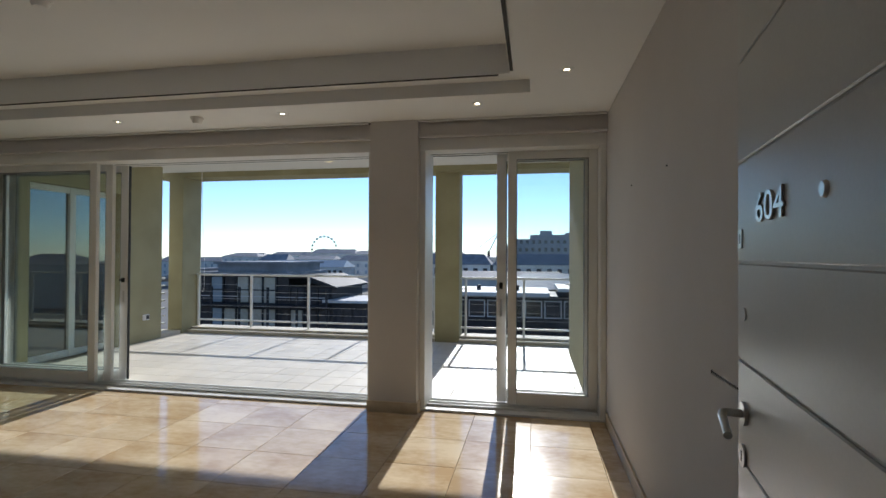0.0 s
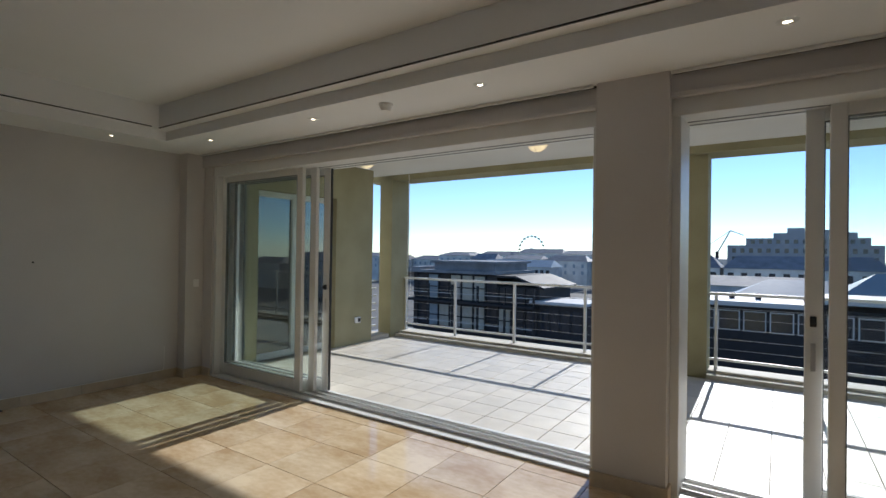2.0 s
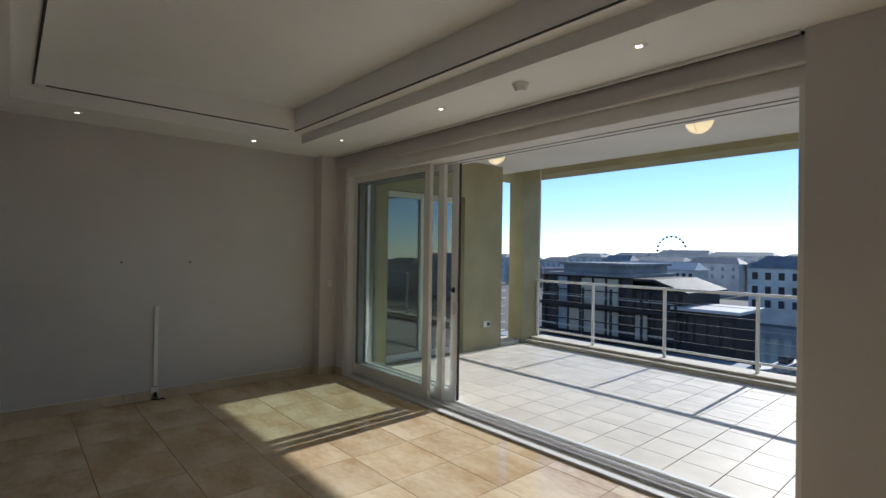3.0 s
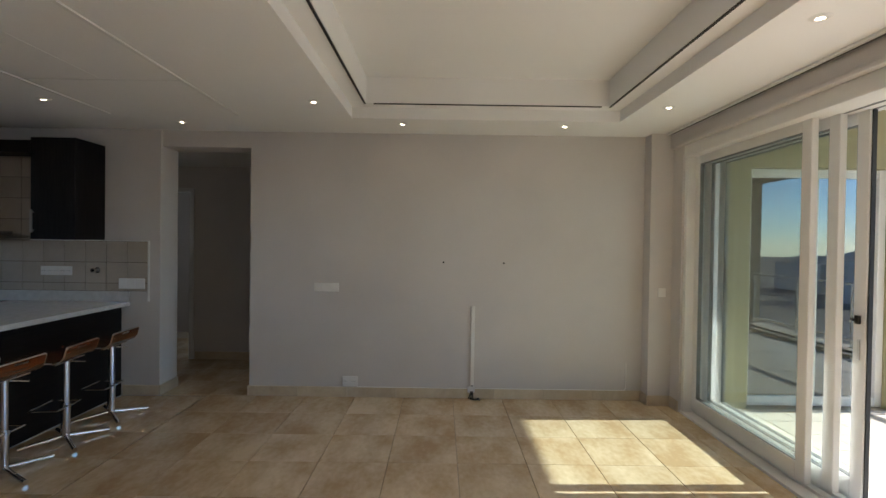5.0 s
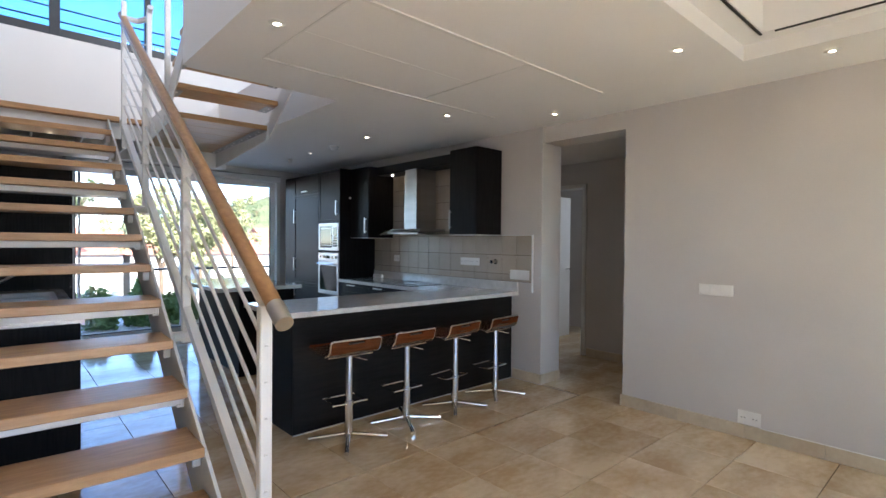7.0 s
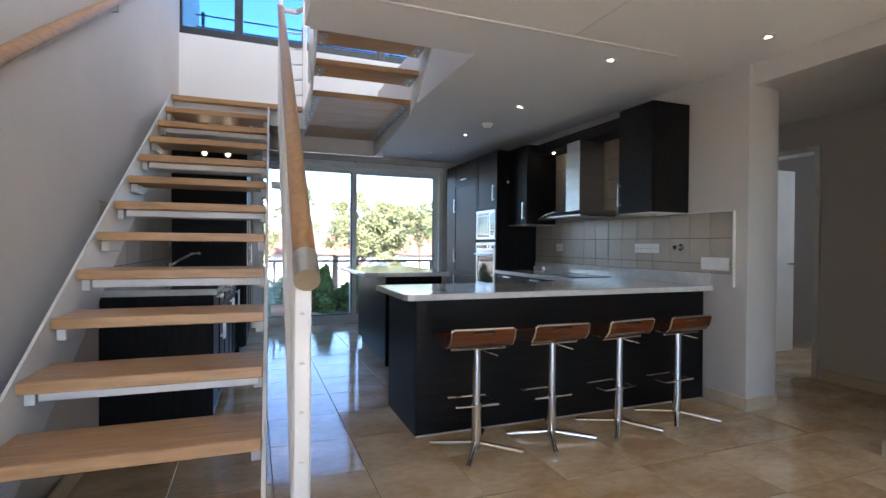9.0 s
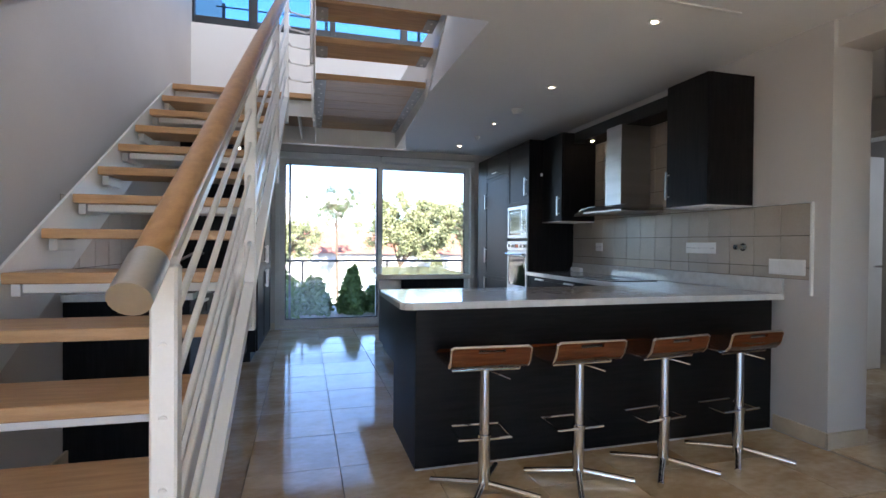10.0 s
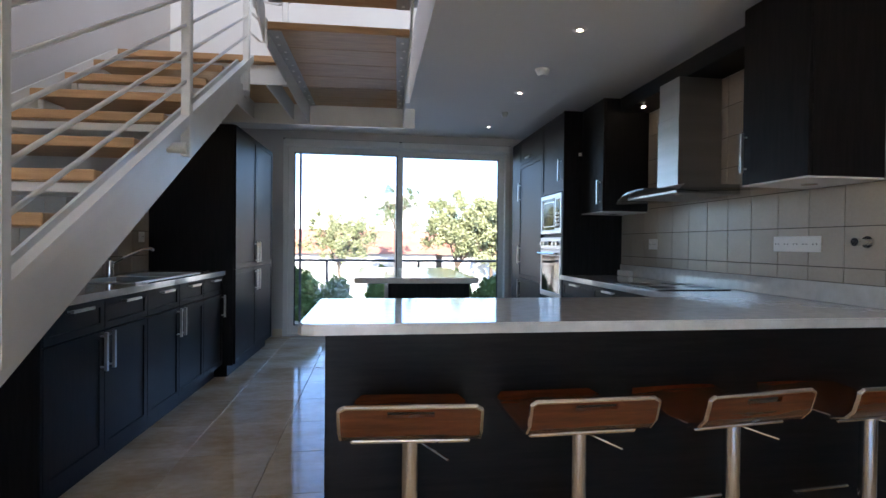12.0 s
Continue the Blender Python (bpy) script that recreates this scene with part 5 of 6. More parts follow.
def tiles_on(parent, x0, x1, y0, y1, ox, oy, s, material, skip=None, gap=0.0035, thick=0.012):
    """Square tiles on a grid through (ox, oy); all share one mesh, cut tiles have their own."""
    bm = box(new_bm(), -s / 2 + gap / 2, s / 2 - gap / 2, -s / 2 + gap / 2, s / 2 - gap / 2, -thick, 0.0, 0.0012)
    me = mesh_of("tile", bm, material)
    made = 0
    for i in range(math.floor((x0 - ox) / s), math.ceil((x1 - ox) / s)):
        for j in range(math.floor((y0 - oy) / s), math.ceil((y1 - oy) / s)):
            x, y = ox + (i + 0.5) * s, oy + (j + 0.5) * s
            if skip and skip(x, y):
                continue
            a, b, c, d = max(x - s / 2, x0), min(x + s / 2, x1), max(y - s / 2, y0), min(y + s / 2, y1)
            if b - a < 0.02 or d - c < 0.02:
                continue
            if b - a > s - 0.001 and d - c > s - 0.001:
                ob = new("tile", me)
                ob.location = Vector((x, y, random.uniform(-0.0006, 0.0))) - BASE[parent.name]
            else:
                ob = new("tile", mesh_of("tile_cut", box(new_bm(), a - x + gap / 2, b - x - gap / 2, c - y + gap / 2, d - y - gap / 2, -thick, 0.0, 0.0012), material))
                ob.location = Vector((x, y, 0)) - BASE[parent.name]
            ob.parent = parent
            made += 1
    return made


floor_ob = bpy.data.objects["floor_slab"]
tiles_on(floor_ob, -6.16, EX, 0.0, 4.44, -3.31, -0.46, TS, TRAV, skip=lambda x, y: x > -1.93 and y < -0.3)
tiles_on(floor_ob, -6.11, SX, KY, 0.0, -3.31, -0.46, TS, TRAV)
tiles_on(floor_ob, -8.9, -6.16, -2.6, 1.25, -3.31, -0.46, TS, TRAV)
tiles_on(floor_ob, -1.4, 1.25, -1.45, 0.0, -3.31, -0.46, TS, TRAV)
tiles_on(bpy.data.objects["floor_balcony"], -5.95, 0.53, 4.80, 7.86, -5.95, 4.80, 0.305, BTILE, gap=0.006)


def wall_tiles(parent, x, face, rows, y_start, y_end, step, material, gap=0.005):
    """Tiles on a wall facing +x or -x, cut to the given rows of heights."""
    for z0, z1 in rows:
        y = y_start
        while y > y_end + 0.02:
            a = max(y - step, y_end)
            xx = (x, x + 0.006) if face > 0 else (x - 0.006, x)
            ob = part("tile", box(new_bm(), *xx, a + gap / 2, y - gap / 2, z0 + gap / 2, z1 - gap / 2, 0.001), material, parent)
            y = a


wall_tiles(splash, KX, 1, ((1.0, 1.075), (1.075, 1.276), (1.276, 1.478)), -0.55, -3.33, 0.2, SPLASH)
wall_tiles(splash, KX, 1, ((1.478, 1.68), (1.68, 1.88), (1.88, 2.08), (2.08, 2.27)), -1.362, -2.898, 0.2, SPLASH)
wall_tiles(sp2, SX - 0.001, -1, ((LT + 0.002, 1.05), (1.05, 1.25), (1.25, 1.45)), -1.255, -3.53, 0.2, SPLASH)

# ---- outside ----
EARTH = surf("distant_ground", (0.10, 0.095, 0.085), (0.17, 0.16, 0.14), 0.9, 0.05, 0.6, 0.0)
GRASS = surf("dry_slope", (0.10, 0.13, 0.05), (0.20, 0.21, 0.09), 0.95, 0.03, 0.4, 0.0)
WATER = surf("harbour_water", (0.02, 0.045, 0.06), (0.03, 0.06, 0.075), 0.12, 0.3, 2.0, 0.25)
PALE = surf("pale_plaster", (0.50, 0.49, 0.46), (0.66, 0.65, 0.61), 0.85, 0.3, 5, 0.0, vary=0.10)
SLATE = surf("slate_roof", (0.15, 0.155, 0.165), (0.24, 0.245, 0.255), 0.7, 0.5, 8, 0.0, vary=0.12)
ZINC = surf("blue_grey_sheet_roof", (0.22, 0.27, 0.30), (0.29, 0.34, 0.37), 0.45, 0.6, 9, 0.0, vary=0.08)
TIMBER = surf("black_stained_timber", (0.018, 0.016, 0.016), (0.035, 0.03, 0.028), 0.7, 1.5, 20, 0.0)
CREAM = surf("cream_window", (0.45, 0.41, 0.32), (0.55, 0.50, 0.40), 0.8, 2, 20, 0.0)
FARGLASS = surf("dark_window_glass", (0.02, 0.025, 0.03), (0.035, 0.04, 0.05), 0.12, 2, 20, 0.0)
FLATROOF = surf("pale_flat_roof", (0.50, 0.49, 0.47), (0.60, 0.59, 0.57), 0.7, 0.5, 8, 0.0)
BRICK = surf("terracotta_roof", (0.36, 0.13, 0.085), (0.46, 0.19, 0.12), 0.85, 0.6, 12, 0.0)
BARK = surf("bark", (0.10, 0.07, 0.045), (0.17, 0.12, 0.08), 0.9, 8, 50, 0.2)
LEAF = surf("leaf", (0.16, 0.175, 0.07), (0.30, 0.305, 0.15), 0.6, 1.2, 9, 0.0)
HEDGE = surf("hedge_leaf", (0.12, 0.20, 0.05), (0.25, 0.35, 0.11), 0.5, 1.2, 9, 0.0)
LEAFDARK = surf("leaf_dark", (0.06, 0.09, 0.035), (0.12, 0.15, 0.06), 0.6, 1.2, 9, 0.0)


def terrain(x, y):
    """Low harbour ground ahead, a raised slope behind the kitchen."""
    s = min(1.0, max(0.0, (12.0 - y) / 16.0))
    z = -16.0 + 12.0 * s * s * (3 - 2 * s)
    return z


bm = new_bm()
gx = [-900, -600, -400, -250, -150, -100, -60, -30, -15, -5, 5, 20, 50, 100, 200, 400, 900]
gy = [-900, -600, -400, -280, -200, -140, -100, -80, -65, -40, -20, -8, -4, 0, 4, 8, 12, 40, 90, 200, 400, 900, 2500]
grid = [[bm.verts.new((x, y, terrain(x, y))) for y in gy] for x in gx]
for i in range(len(gx) - 1):
    for j in range(len(gy) - 1):
        bm.faces.new((grid[i][j], grid[i + 1][j], grid[i + 1][j + 1], grid[i][j + 1]))
solid("ground", bm, EARTH, "dark built-up ground around the harbour", "ground", "structure", rounded=True)
solid("building_mass", boxes((-9.7, 1.45, -5.66, 8.3, -16.2, -0.36)), OLIVE, "lower storeys of the apartment block", "wall", "structure")
solid("water", boxes((-58, 30, 76, 142, -16.2, -15.8)), WATER, "dark harbour basin between the buildings", "water", "structure")


def windows_on(parent, x0, x1, y, zs, n, w, h, frame=True, mat_glass=None):
    """A row of recessed windows with frames along a facade facing -y."""
    for z in zs:
        for k in range(n):
            x = x0 + (x1 - x0) * (k + 0.5) / n
            win = part("window", boxes((x - w / 2, x + w / 2, y - 0.05, y + 0.02, z, z + h)), mat_glass or FARGLASS, parent)
            if frame:
                part("window_frame", boxes((x - w / 2 - 0.12, x - w / 2, y - 0.12, y, z - 0.12, z + h + 0.12), (x + w / 2, x + w / 2 + 0.12, y - 0.12, y, z - 0.12, z + h + 0.12),
                                           (x - w / 2, x + w / 2, y - 0.12, y, z + h, z + h + 0.12), (x - w / 2, x + w / 2, y - 0.12, y, z - 0.12, z)), PALE, win)


def house(x0, x1, y0, depth, eave, ridge, label, roof=SLATE, wallm=PALE, n=4, zs=(), w=1.2, h=1.7, base=-16.0, hip=2.0):
    t = thing("house", ((x0 + x1) / 2, y0 + depth / 2, base), label, "house", "houses across the harbour")
    part("wall", box(new_bm(), x0, x1, y0, y0 + depth, base, eave), wallm, t)
    bm = new_bm()
    a = [bm.verts.new(p) for p in ((x0 - 0.4, y0 - 0.5, eave), (x1 + 0.4, y0 - 0.5, eave), (x1 + 0.4, y0 + depth + 0.5, eave), (x0 - 0.4, y0 + depth + 0.5, eave))]
    b = [bm.verts.new(p) for p in ((x0 + hip, y0 + depth / 2, ridge), (x1 - hip, y0 + depth / 2, ridge))]
    for f in ((a[0], a[1], b[1], b[0]), (a[2], a[3], b[0], b[1]), (a[1], a[2], b[1]), (a[3], a[0], b[0]), (a[3], a[2], a[1], a[0])):
        bm.faces.new(f)
    bmesh.ops.recalc_face_normals(bm, faces=bm.faces)
    part("roof", bm, roof, t)
    # narrow far windows are painted the roofs' blue-grey, the haze of distance put in
    windows_on(t, x0, x1, y0, zs, n, w, h, frame=w > 1.3, mat_glass=FARGLASS if w > 1.3 else ZINC)
    return t


rnd = random.Random(7)
# far rows of houses
x = -215.0
while x < -40:
    wd = rnd.uniform(13, 26)
    y = 232 + (x + 180) * 0.12 + rnd.uniform(-6, 8)
    e = -1.2 + rnd.uniform(-1.8, 1.2)
    house(x, x + wd, y, 12, e, e + rnd.uniform(1.8, 3.6), "pale house with a grey roof across the harbour", n=5, zs=(e - 3.2, e - 6.6), hip=rnd.uniform(0.5, 5))
    x += wd + rnd.uniform(0.5, 3)
x = -200.0
while x < -30:
    wd = rnd.uniform(20, 38)
    y = 300 + rnd.uniform(-6, 8)
    e = 0.6 + rnd.uniform(-1.0, 1.6)
    house(x, x + wd, y, 14, e, e + rnd.uniform(1.2, 3.0), "distant pale block with a slate roof", n=6, zs=(e - 3.4,), w=1.2)
    x += wd + rnd.uniform(0, 3)
house(-118, -82, 205, 14, -4.4, -1.4, "long white waterfront building with dormer roof", n=14, zs=(-7.4, -10.6), w=1.5, roof=ZINC, hip=1.0)
house(-76, -44, 250, 14, -0.6, 1.6, "long pale office block by the water", n=9, zs=(-3.4, -6.6), w=1.2, hip=12)
# mansard terrace
for k in range(3):
    x0 = -46 + 34 * k
    house(x0, x0 + 33, 150, 12, -1.6, 1.7, "long terrace with a dark mansard roof and white windows", n=11, zs=(-4.6, -8.2, -11.8), w=1.35, h=1.9, hip=2.5)
# quarter further along the shore
x = 62.0
while x < 300:
    wd = rnd.uniform(16, 30)
    e = rnd.uniform(-5.0, 0.5)
    house(x, x + wd, 120 + rnd.uniform(-20, 30), 14, e, e + rnd.uniform(1.5, 3.5), "pale waterfront block with a slate roof", n=6, zs=(e - 3.2, e - 6.6), hip=rnd.uniform(1, 5))
    x += wd + rnd.uniform(0.5, 4)
# stepped hotel
hb = thing("hotel_building", (0, 262, -16), "stepped grey hotel block with a flat roofline", "building")
part("wall", boxes((-19, 34, 255, 275, -16, 6.5), (-12, 30, 256, 274, 6.5, 9.6), (-2, 26, 257, 273, 9.6, 11.8), (3, 9, 259, 270, 11.8, 14.0), (16, 19, 259, 270, 11.8, 13.0)), surf("grey_render", (0.26, 0.27, 0.29), (0.33, 0.34, 0.35), 0.85, 0.2, 4, 0.0), hb)
windows_on(hb, -18, 33, 255, (3.2, -0.4, -4.0), 16, 1.5, 1.9, frame=False)
windows_on(hb, -11, 29, 256, (7.2,), 13, 1.5, 1.7, frame=False)
# sheds with blue-grey roofs
house(-6, 11, 86, 10, -4.4, -1.9, "low shed with a blue-grey sheet roof", roof=ZINC, wallm=TIMBER, n=5, zs=(-6.5,), w=1.8, hip=4.5)
house(6, 26, 76, 9, -3.1, -0.4, "low shed with a blue-grey sheet roof", roof=ZINC, wallm=TIMBER, n=6, zs=(-5.0,), w=1.8, hip=3.5)
house(-20, 8, 118, 10, -4.5, -2.6, "waterside hall with a grey roof", roof=SLATE, wallm=PALE, n=8, zs=(-8,), w=1.6)
kiosk = thing("restaurant_kiosk", (-7.0, 68, -16), "flat-roofed dark waterside restaurant", "building")
part("wall", box(new_bm(), -11.5, 12, 65, 74, -16, -3.9), TIMBER, kiosk)
part("roof", box(new_bm(), -12.5, 2.0, 63.5, 75, -3.9, -3.4), FLATROOF, kiosk, "pale flat roof")
part("roof", box(new_bm(), 3.0, 13, 63.5, 75, -3.2, -2.8), FLATROOF, kiosk, "pale flat roof")
windows_on(kiosk, -11, 11, 65, (-6.6,), 9, 1.9, 2.0, frame=True, mat_glass=FARGLASS)
for k in range(4):
    part("vent", rod(new_bm(), (-10 + 2.6 * k, 68, -3.4), (-10 + 2.6 * k, 68, -2.7), 0.3, 10), TIMBER, kiosk)
# dark timber pavilion
pv = thing("timber_pavilion", (-32, 58, -16), "dark timber pavilion with glazed galleries", "building")
part("wall", boxes((-42, -29.2, 55.6, 66, -16, -1.2), (-29.198, -23.5, 55.6, 66, -16, -2.6)), TIMBER, pv)
part("roof", boxes((-42.6, -28.8, 54.6, 66.5, -1.2, -0.85), (-38.5, -29.4, 55.5, 65, -0.85, 0.1), (-38.9, -29.0, 55.1, 65.4, 0.1, 0.4)), SLATE, pv, "stepped dark roof")
part("roof", prism(new_bm(), [(-47, -1.9), (-42.2, -0.5), (-40.5, -0.5), (-40.5, -0.9), (-42.0, -0.9), (-47, -2.3)], "y", 55, 64), SLATE, pv)
part("roof", prism(new_bm(), [(-29.0, -1.25), (-26.2, -1.25), (-22.6, -2.5), (-22.6, -2.75), (-26.2, -1.5), (-29.0, -1.5)], "y", 54.8, 66), TIMBER, pv, "sloping dark side roof")
for z0, z1 in ((-4.6, -1.5), (-8.2, -5.4)):
    for k in range(10):
        x = -41.2 + 1.78 * k
        m = CREAM if k in ((3, 4, 5) if z0 > -5 else (2, 3, 4, 5, 7)) else ZINC if k == 1 else FARGLASS
        z1 = -2.9 if k > 6 and z0 > -5 else (-1.5 if z0 > -5 else -5.4)
        bay = part("bay_window", box(new_bm(), x, x + 1.45, 55.52, 55.65, z0, z1), m, pv)
        part("mullion", boxes((x - 0.18, x, 55.35, 55.62, z0 - 0.2, z1 + 0.2), (x, x + 1.45, 55.4, 55.6, (z0 + z1) / 2 - 0.06, (z0 + z1) / 2 + 0.06)), TIMBER, bay)
    part("gallery_rail", boxes((-42, -23.5, 53.9, 53.98, z0 + 0.85, z0 + 0.93)), PALE, pv)
    part("gallery_floor", boxes((-42, -23.5, 53.8, 55.6, z0 - 0.35, z0 - 0.1)), TIMBER, pv)
    for k in range(6):
        part("gallery_post", box(new_bm(), -42 + 3.7 * k - 0.12, -42 + 3.7 * k + 0.12, 53.85, 54.05, z0 - 0.2, z1 + 0.3), TIMBER, pv)
part("deck", boxes((-45, -16.8, 49, 55.5, -9.4, -9.0)), surf("pale_deck", (0.34, 0.36, 0.39), (0.42, 0.44, 0.46), 0.8, 0.4, 5, 0.0), pv, "pale deck wall")
an = thing("glass_annexe", (-21, 58, -16), "low glazed annexe with a pale flat roof", "building")
part("roof", boxes((-24.3, -17.6, 54.5, 62, -4.3, -4.0)), FLATROOF, an)
part("wall", boxes((-23.5, -18.2, 55.4, 61.5, -16, -4.3)), TIMBER, an)
windows_on(an, -23.4, -18.3, 55.4, (-7.6,), 4, 1.0, 2.6, frame=False)
# wheel
fw = thing("ferris_wheel", (-145.5, 328, -16), "white ferris wheel with dark cabins", "ferris wheel")
C, R = Vector((-145.5, 328, 4.5)), 9.3
for dy in (-0.8, 0.8):
    part("rim", tube(new_bm(), [C + Vector((R * math.cos(a), dy, R * math.sin(a))) for a in [2 * math.pi * k / 40 for k in range(41)]], 0.10, 5), PALE, fw)
for k in range(20):
    a = 2 * math.pi * k / 20
    e = C + Vector((R * math.cos(a), 0, R * math.sin(a)))
    part("spoke", rod(new_bm(), C, e, 0.05, 5), PALE, fw)
    part("cabin", box(new_bm(), e.x - 0.55, e.x + 0.55, e.y - 0.8, e.y + 0.8, e.z - 0.6, e.z + 0.6, 0.15), TIMBER, fw)
part("hub", rod(new_bm(), C - Vector((0, 1.5, 0)), C + Vector((0, 1.5, 0)), 0.9, 14), PALE, fw)
for dx in (-6, 6):
    part("leg", rod(new_bm(), C, C + Vector((dx, 0, -20.4)), 0.3, 8), PALE, fw)
cr = thing("harbour_crane", (-30, 300, -16), "distant harbour crane with a raised jib", "crane")
part("mast", rod(new_bm(), (-27, 300, -16), (-27, 300, 4), 0.8, 8), TIMBER, cr)
part("jib", rod(new_bm(), (-27, 300, 3), (-21, 300, 15), 0.35, 6), PALE, cr)
part("stay", rod(new_bm(), (-36, 300, 3.5), (-21, 300, 15), 0.15, 6), PALE, cr)
part("tip", rod(new_bm(), (-21, 300, 15), (-15, 300, 12.5), 0.25, 6), PALE, cr)


def boat(x, y, a, s):
    t = thing("moored_boat", (x, y, -15.9), "white motor boat moored in the basin", "boat", "boats in the basin")
    m = Matrix.Translation((x, y, 0)) @ Matrix.Rotation(a, 4, "Z")
    bm = prism(new_bm(), [(-4 * s, -1.2 * s), (2 * s, -1.3 * s), (4.5 * s, 0), (2 * s, 1.3 * s), (-4 * s, 1.2 * s)], "z", -15.95, -14.7)
    bmesh.ops.transform(bm, matrix=m, verts=bm.verts)
    part("hull", bm, FLATROOF, t)
    bm = boxes((-2.5 * s, 1.2 * s, -0.9 * s, 0.9 * s, -14.7, -13.7), bevel=0.2)
    bmesh.ops.transform(bm, matrix=m, verts=bm.verts)
    part("cabin", bm, FARGLASS, t)


for k in range(14):
    boat(-26 + 3.1 * k + rnd.uniform(-0.8, 0.8), 84 + 9 * (k % 3) + rnd.uniform(-2, 2), rnd.uniform(1.1, 1.9), rnd.uniform(0.8, 1.2))


# ---- trees ----
def tree(x, y, zb, zc, r, label, leaf=LEAF, n=2600, seed=1, tall=1.0, name="tree", lump_n=95):
    """A tapered trunk with limbs, and a crown of leaf clumps with gaps."""
    g = random.Random(seed)
    t = thing(name, (x, y, zb), label, "tree", "trees beyond the terrace")
    bm = new_bm()
    rod(bm, (x, y, zb), (x + 0.1, y, zc - r * 0.8), 0.05 * r + 0.03, 10, 0.035 * r + 0.02)
    lumps = []
    forks = [Vector((x + r * g.uniform(-0.55, 0.55), y + r * g.uniform(-0.4, 0.4), zc + r * tall * g.uniform(-0.15, 0.45))) for k in range(6)]
    foot = Vector((x + 0.1, y, zc - r * 0.85))
    for f in forks:
        rod(bm, foot, f, 0.030 * r + 0.01, 7, 0.014 * r + 0.005)
    for k in range(lump_n):
        f = g.choice(forks)
        d = Vector((g.gauss(0, 0.42), g.gauss(0, 0.42), g.gauss(0.05, 0.34) * tall)) * r
        q = f + d
        if (q.z - zc) > r * tall or (q.z - zc) < -r * 0.8 * tall:
            q.z = zc + r * g.uniform(-0.5, 0.7) * tall
        lumps.append((q, r * g.uniform(0.08, 0.21)))
        rod(bm, f, q, 0.009 * r + 0.004, 5, 0.004)
    part("trunk", bm, BARK, t)
    verts, faces = [], []
    for k in range(n):
        q, s = g.choice(lumps)
        d = Vector((g.gauss(0, 1), g.gauss(0, 1), g.gauss(0, 1))).normalized() * s * (g.random() ** 0.6) * g.choice((0.9, 1.1, 1.6))
        p = q + d
        e = Euler((g.uniform(0, 6.28), g.uniform(0, 6.28), g.uniform(0, 6.28))).to_matrix()
        w, h = r * g.uniform(0.014, 0.030), r * g.uniform(0.025, 0.055)
        b = len(verts)
        for c in ((-w, 0, 0), (0, -h, w * 0.3), (w, 0, 0), (0, h, w * 0.3)):
            verts.append(p + e @ Vector(c))
        faces.append((b, b + 1, b + 2, b + 3))
    me = bpy.data.meshes.new("crown")
    me.from_pydata([v - Vector((x, y, zb)) for v in verts], [], faces)
    me.materials.append(leaf)
    ob = new("crown", me)
    ob.parent = t
    return t


tree(-8.6, -26.5, -4.2, 1.7, 2.2, "broad olive-green tree in front of red roofs", n=21000, seed=3)
tree(-10.8, -27.5, -4.2, 1.9, 2.0, "broad olive-green tree in front of red roofs", n=17000, seed=14)
tree(-5.4, -33, -4.2, 3.2, 1.35, "slim dark green tree beyond the road", LEAFDARK, n=5200, seed=5, tall=1.4, lump_n=44)
tree(-2.2, -25, -4.2, 1.35, 1.7, "small olive-green tree beyond the terrace", n=11000, seed=8)
tree(-14.8, -34, -4.2, 2.6, 1.9, "round dark tree beside the houses", LEAFDARK, n=5000, seed=9)
tree(3.5, -28, -4.2, 2.0, 2.0, "broad olive-green tree by the road", n=5000, seed=10)


def hill_z(x, y):
    """A long green hill that climbs to the west."""
    return -4.3 + 62.0 * math.exp(-(((x + 270) / 150.0) ** 2 + ((y + 430) / 190.0) ** 2)) + 2.5 * noise.noise(Vector((x, y, 0)) * 0.02)


bm = new_bm()
hx, hy = [-640 + 26 * k for k in range(30)], [-800 + 26 * k for k in range(28)]
hv = [[bm.verts.new((x, y, hill_z(x, y))) for y in hy] for x in hx]
for i in range(len(hx) - 1):
    for j in range(len(hy) - 1):
        bm.faces.new((hv[i][j], hv[i + 1][j], hv[i + 1][j + 1], hv[i][j + 1]))
solid("hill", bm, GRASS, "green grassy hill behind the town", "hill", "structure", rounded=True)

for k in range(34):
    hx_, hy_ = -95 - rnd.uniform(0, 150), -230 - rnd.uniform(0, 190)
    tree(hx_, hy_, hill_z(hx_, hy_) - 0.5, hill_z(hx_, hy_) + 4.0, rnd.uniform(3.5, 6.5), "hillside tree on the far slope", LEAFDARK, n=1500, seed=40 + k, lump_n=24)


def red_house(x0, x1, y1, depth, eave, ridge):
    t = thing("red_roofed_house", ((x0 + x1) / 2, y1 - depth / 2, -4), "low white house with a terracotta roof", "house", "red-roofed houses")
    part("wall", box(new_bm(), x0, x1, y1 - depth, y1, -4.2, eave), FLATROOF, t)
    part("roof", prism(new_bm(), [(y1 + 0.5, eave), (y1 - depth / 2, ridge), (y1 - depth - 0.5, eave)], "x", x0 - 0.4, x1 + 0.4), BRICK, t)
    for k in range(5):
        x = x0 + (x1 - x0) * (k + 0.5) / 5
        part("window", box(new_bm(), x - 0.5, x + 0.5, y1 - 0.02, y1 + 0.05, eave - 2.0, eave - 0.7), CREAM, t)


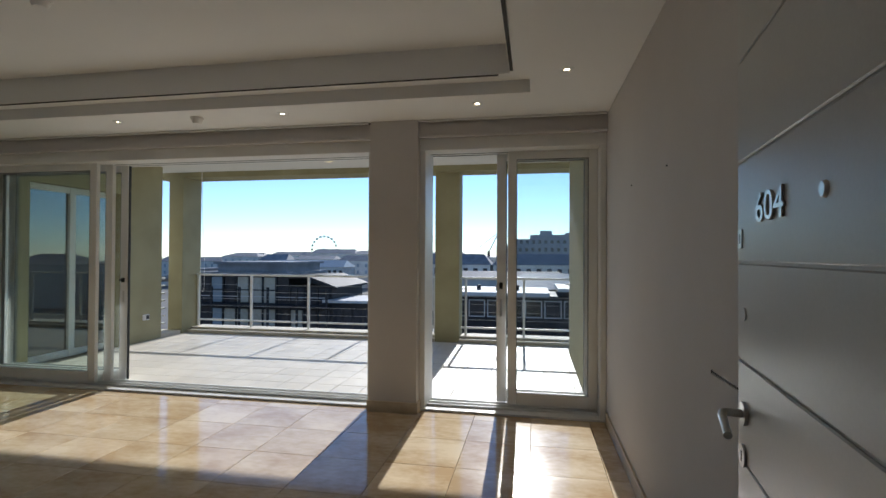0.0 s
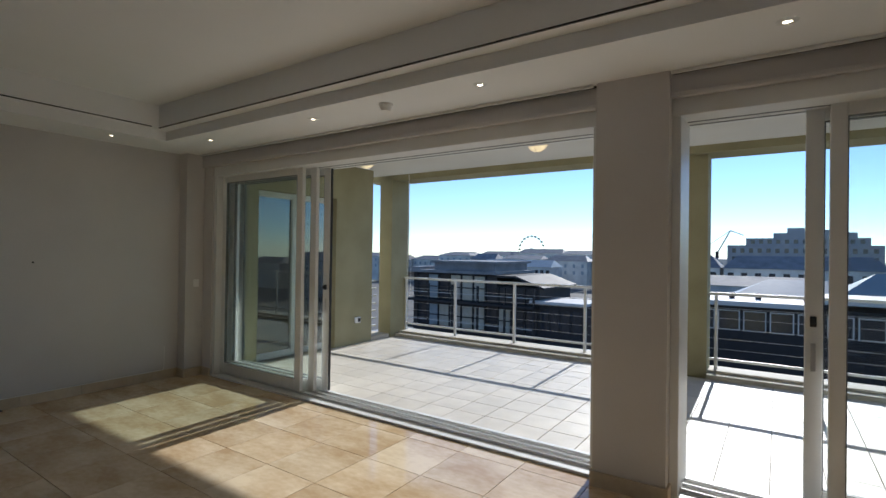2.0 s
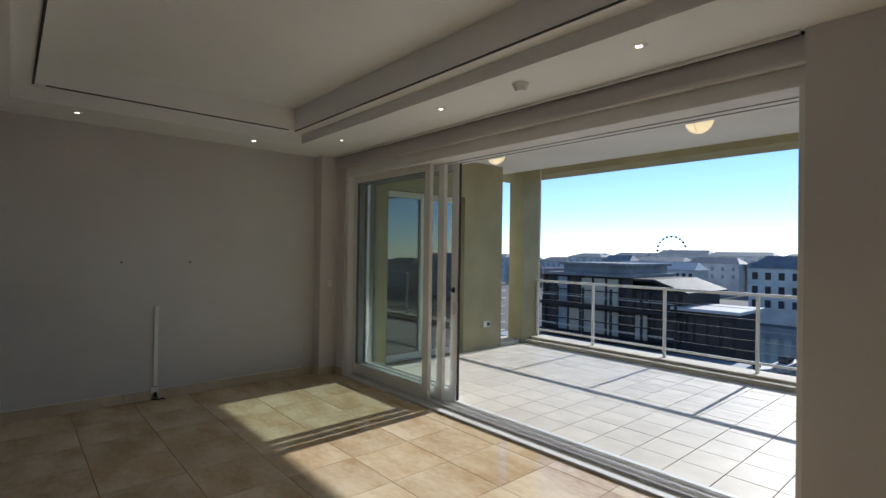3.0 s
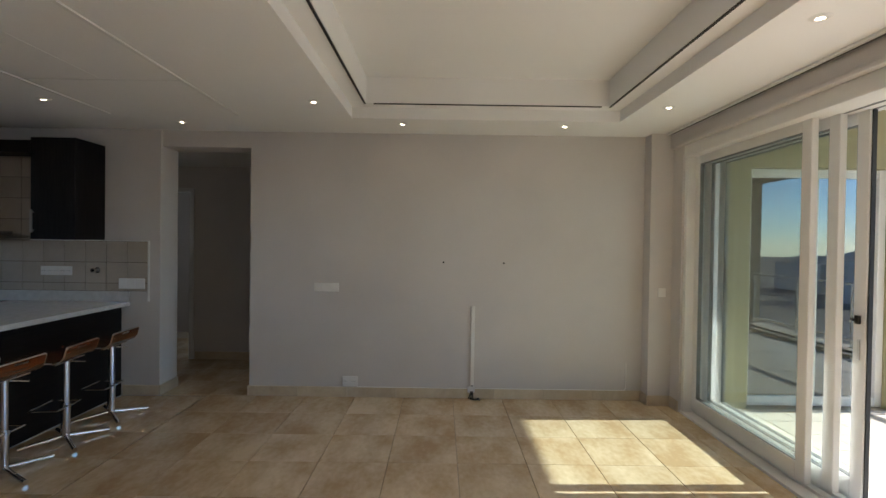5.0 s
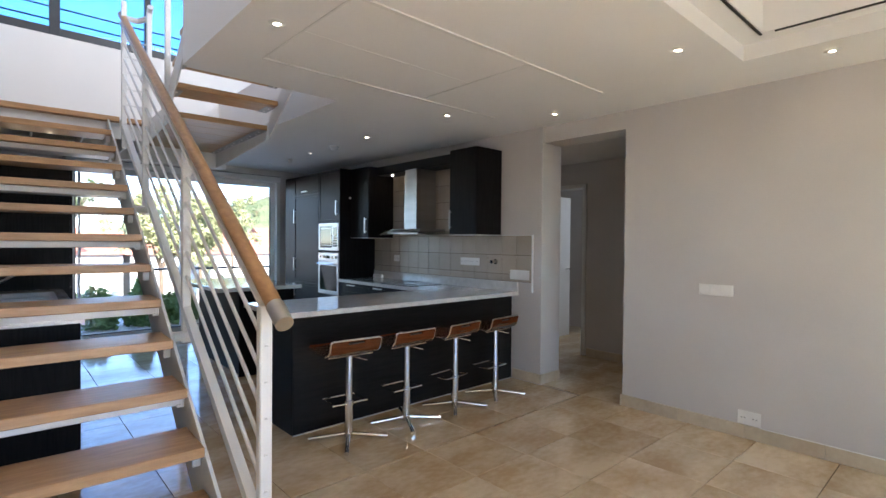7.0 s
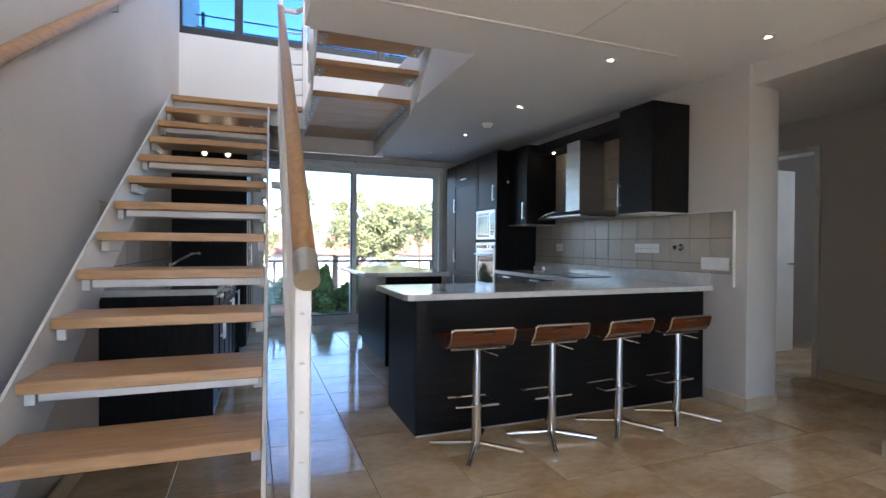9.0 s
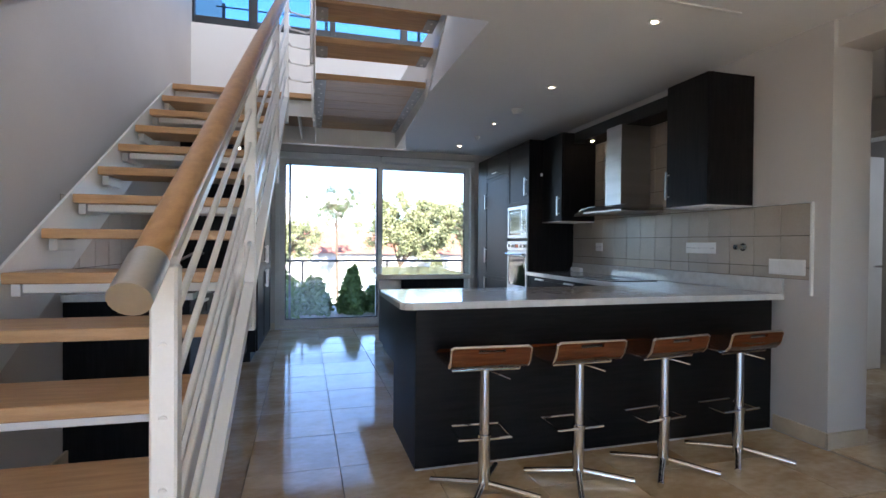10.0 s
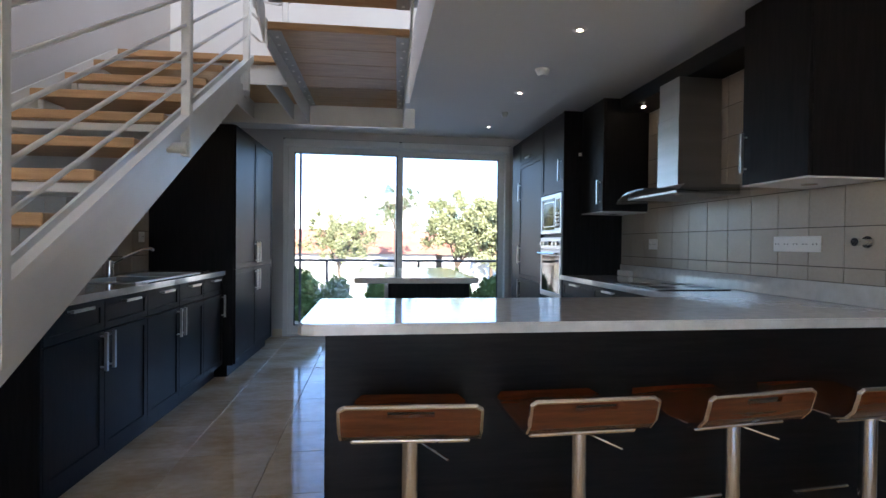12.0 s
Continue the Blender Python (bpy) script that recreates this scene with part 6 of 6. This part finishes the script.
red_house(-9.0, 2.5, -40, 7, 0.3, 2.3)
red_house(-21, -9.8, -42, 7, 0.2, 2.1)
red_house(-33, -22, -44, 8, 0.6, 2.7)
red_house(3.5, 14, -41, 7, 0.2, 2.2)
wh = thing("white_apartment_block", (-4, -60, -4), "white apartment block behind the trees", "building")
part("wall", box(new_bm(), -9.5, 4.5, -70, -58, -4.2, 6.4), FLATROOF, wh)
part("parapet", box(new_bm(), -9.5, 4.5, -70.0, -58.0, 6.402, 6.8), FLATROOF, wh)
for z in (0.5, 3.6):
    for k in range(6):
        # panes painted pale, standing in for the glare that bleaches the facade
        part("window", box(new_bm(), -8.6 + 2.3 * k, -7.2 + 2.3 * k, -58.02, -57.93, z, z + 1.5), CREAM, wh)
solid("road", boxes((-60, 40, -37, -19, -4.2, -3.93)), surf("pale_road", (0.28, 0.27, 0.26), (0.36, 0.35, 0.33), 0.9, 0.4, 6, 0.0), "pale street below the terrace", "road", "structure")
# terrace outside the kitchen
solid("floor_terrace", boxes((-9.0, 0.5, -8.3, -5.66, -0.4, -0.03)), BTILE, "pale tiled kitchen terrace", "floor", "structure")
t = thing("terrace_railing", (-4.2, -7.3, -0.03), "grey steel terrace railing with glass below", "railing")
part("top_rail", box(new_bm(), -8.9, 0.4, -7.33, -7.27, 0.86, 0.90, 0.006), DARKALU, t)
for x in (-7.6, -6.1, -4.6, -3.1, -1.6):
    part("post", box(new_bm(), x - 0.02, x + 0.02, -7.32, -7.28, -0.03, 0.86, 0.003), DARKALU, t)
g = part("glass_panel", box(new_bm(), -8.8, 0.3, -7.306, -7.294, 0.06, 0.80), GLASS, t)
g.visible_shadow = False


def bush(x, y, r, h, seed):
    g = random.Random(seed)
    t = thing("terrace_bush", (x, y, -0.03), "leafy bright green shrub along the terrace railing", "shrub", "terrace shrubs")
    part("stem", rod(new_bm(), (x, y, -0.03), (x, y, 0.4), 0.02, 8, 0.01), BARK, t)
    verts, faces = [], []
    for k in range(2600):
        a, u = g.uniform(0, 6.283), g.random()
        rr = 1.35 * r * math.sqrt(g.random()) * (1.0 - 0.6 * u * u) * (0.75 + 0.3 * math.sin(3 * a + seed) + 0.2 * math.sin(7 * a + 9 * u))
        p = Vector((x + rr * math.cos(a), y + rr * math.sin(a), -0.01 + u * (h + 0.14) * (0.8 + 0.25 * math.sin(2.3 * a + seed) + 0.12 * math.sin(6 * a))))
        e = Euler((g.uniform(0, 6.28), g.uniform(0, 6.28), g.uniform(0, 6.28))).to_matrix()
        w, l_ = g.uniform(0.016, 0.034), g.uniform(0.035, 0.085)
        b = len(verts)
        for c in ((-w, 0, 0), (0, -l_, w * 0.3), (w, 0, 0), (0, l_, w * 0.3)):
            verts.append(p + e @ Vector(c) - Vector((x, y, -0.03)))
        faces.append((b, b + 1, b + 2, b + 3))
    me = bpy.data.meshes.new("foliage")
    me.from_pydata(verts, [], faces)
    me.materials.append(HEDGE)
    ob = new("foliage", me)
    ob.parent = t


for k, (x, r, h) in enumerate(((-2.75, 0.36, 0.55), (-3.3, 0.30, 0.42), (-3.95, 0.22, 0.62), (-4.5, 0.34, 0.50), (-5.2, 0.36, 0.52), (-5.8, 0.34, 0.46), (-6.5, 0.36, 0.5), (-7.1, 0.3, 0.5))):
    bush(x, -6.95 - 0.1 * (k % 2), r, h, 70 + k)
